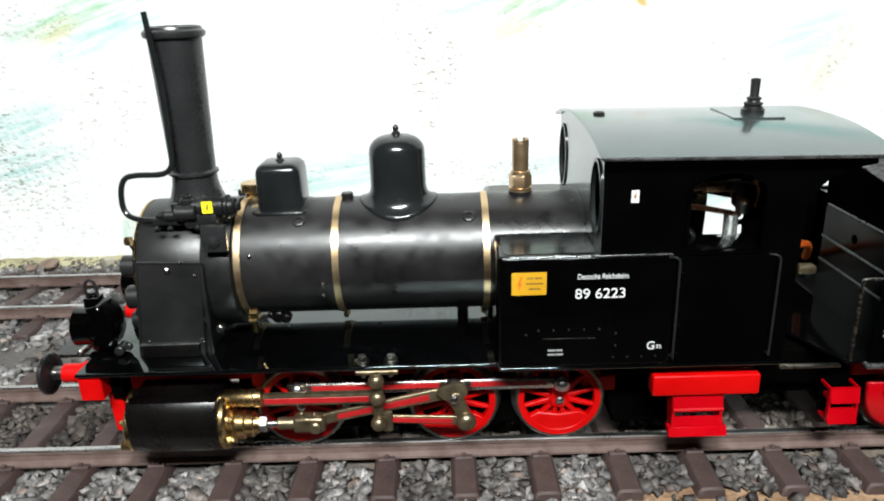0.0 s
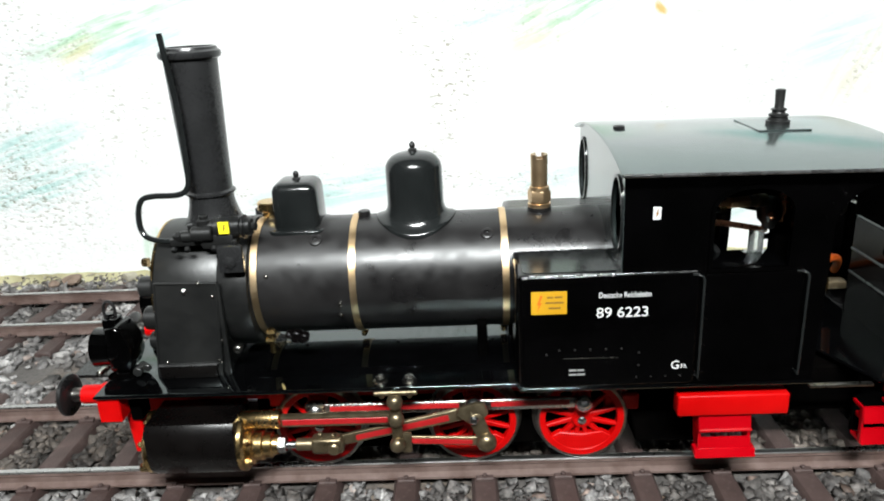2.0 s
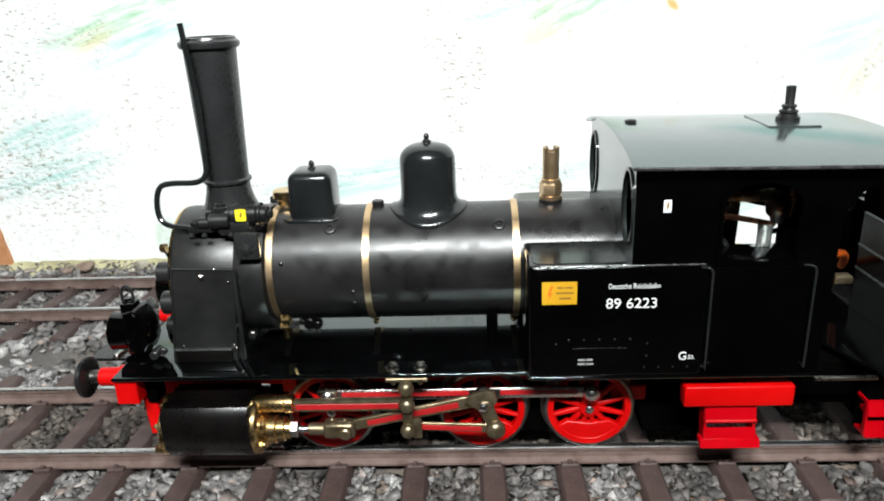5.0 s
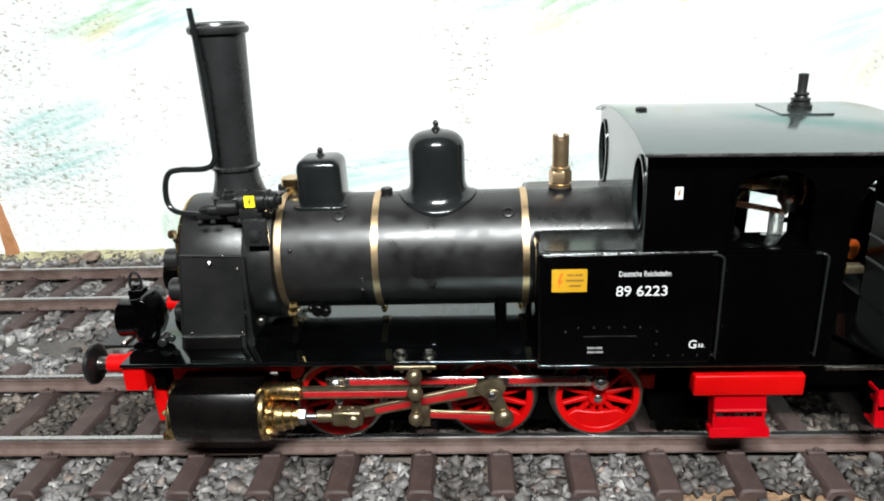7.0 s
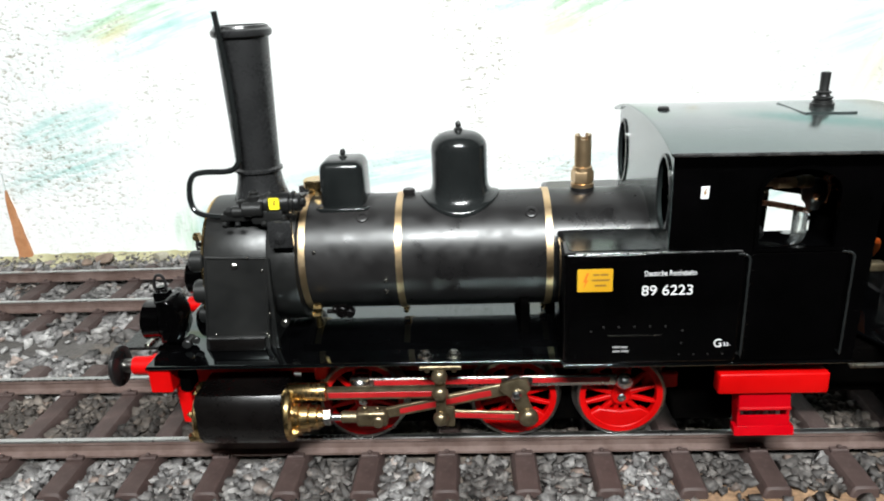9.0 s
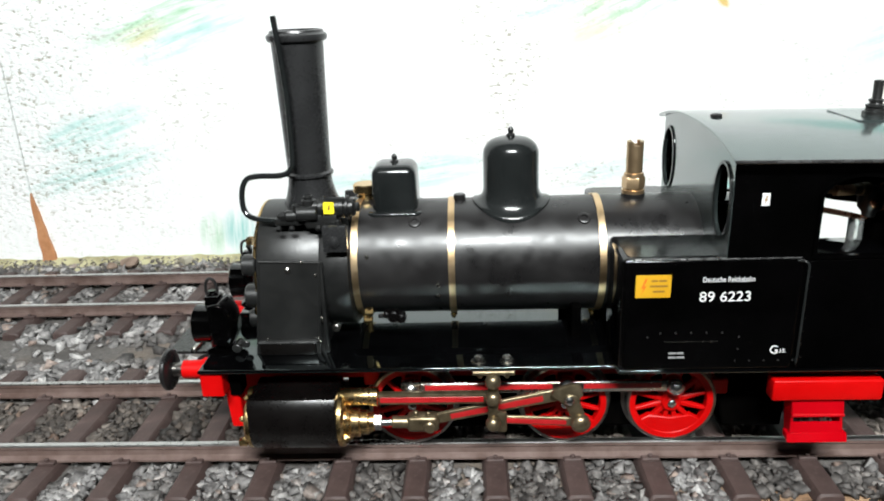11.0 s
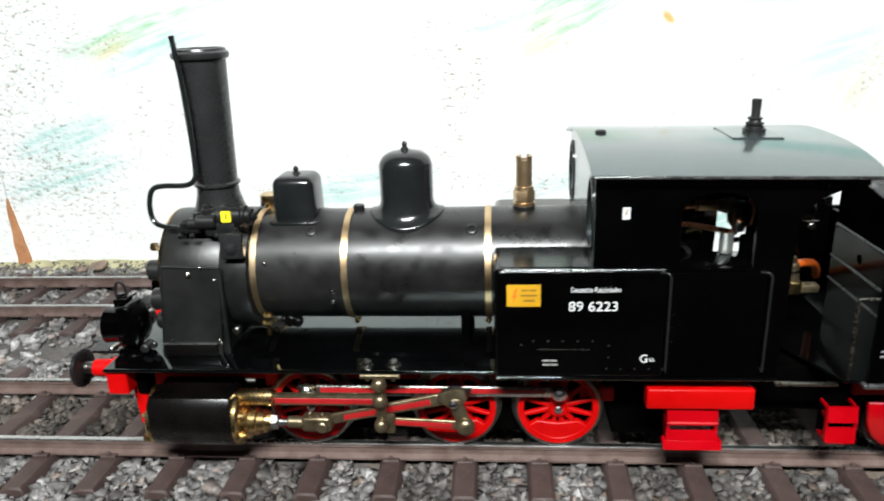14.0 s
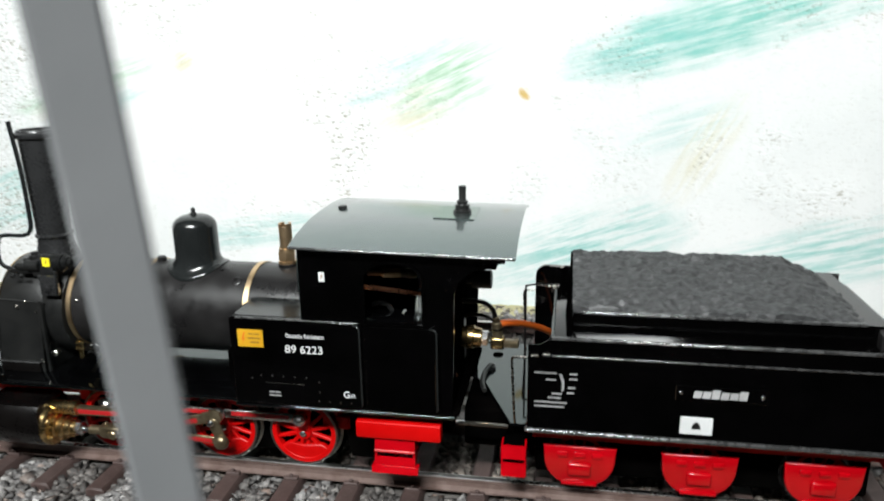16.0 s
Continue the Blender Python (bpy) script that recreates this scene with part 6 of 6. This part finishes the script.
# ---- fittings between locomotive and tender ----
def gas_line():
    g = thing("gas_line", 135, -10, 60, "brass gas valve with copper pipe and orange hose", "gas fitting")
    bm = turned(bmesh.new(), [(0, 2.4), (0.6, 3.6), (2.2, 3.9), (2.6, 4.6), (4.6, 4.9), (5.0, 5.3), (7.4, 5.3), (7.8, 4.4), (10.6, 4.2), (11.0, 3.2)], (122.6, -8, 59.6), (150, -8, 58.6), 24)
    part("gas_valve", bm, BRASS, g, "stepped brass gas valve")
    part("union_nut", turned(bmesh.new(), [(0, 3.0), (0.4, 3.5), (2.6, 3.5), (3.0, 2.8)], (133.4, -8, 59.2), (150, -8, 58.6), 6), STEEL, g, "bright steel union nut")
    part("tee", box(bmesh.new(), 137.2, 143.4, -10.4, -5.6, 54.8, 60.2, 1.0, 3), BRASS, g, "dull brass tee piece")
    bm = rod(bmesh.new(), (140.4, -8, 60), (139.8, -8, 67.0), 2.3, 14, 0.5)
    rod(bm, (139.8, -8, 66.6), (139.5, -8, 69.2), 1.6, 12, 0.5)
    part("union", bm, BRONZE, g, "dull bronze union on the tee")
    part("union_band", turned(bmesh.new(), [(0, 2.5), (0.9, 2.5)], (140.1, -8, 63.4), (139.8, -8, 67), 16), NICKEL, g)
    part("fitting", box(bmesh.new(), 143, 149.5, -10.4, -5.6, 55.8, 58.8, 0.8, 2), BRONZE, g, "dull bronze block fitting")
    part("black_pipe", pipe(bmesh.new(), [(118, -9, 76.0), (127, -8, 75.9), (134, -8, 75.6), (138.0, -8, 72.6), (139.3, -8, 68.4)], 1.0), MATT, g, "thin black pipe")
    part("loop_pipe", pipe(bmesh.new(), [(120, 0, 62), (126, 2, 65.4), (133, 0, 66.6), (138, -4, 66.2)], 0.8), MATT, g)
    part("copper_pipe", pipe(bmesh.new(), [(122.4, -26, 55), (123.4, -26, 51.4), (125.0, -26, 49)], 0.9), COPPER, g)
    part("hose", pipe(bmesh.new(), [(140.0, -7.6, 65.0), (143, -6.4, 66.0), (148, -2, 64.6), (153, 5, 61.2), (158.5, 15, 55.6), (163.6, 26, 49.0)], 1.5, 12), ORANGE, g, "bright orange hose")
    bm = bmesh.new()
    rod(bm, (131, -20, 90), (139, -20, 90), 3.8, 20, 0.5)
    rod(bm, (128.5, -20, 90), (131, -20, 90), 2.0, 12, 0.3)
    rod(bm, (134.5, -20, 93), (134.5, -20, 98), 1.6, 12, 0.3)
    part("gauge", bm, MATT, g, "dark round pressure gauge")
    bm = bmesh.new()
    rod(bm, (129.5, -18, 88), (129.5, -18, 96), 1.0, 10, 0.2)
    rod(bm, (127, -18, 92), (131, -18, 92), 1.3, 8, 0.2)
    part("cock", bm, BRASS, g, "small brass cock")


gas_line()
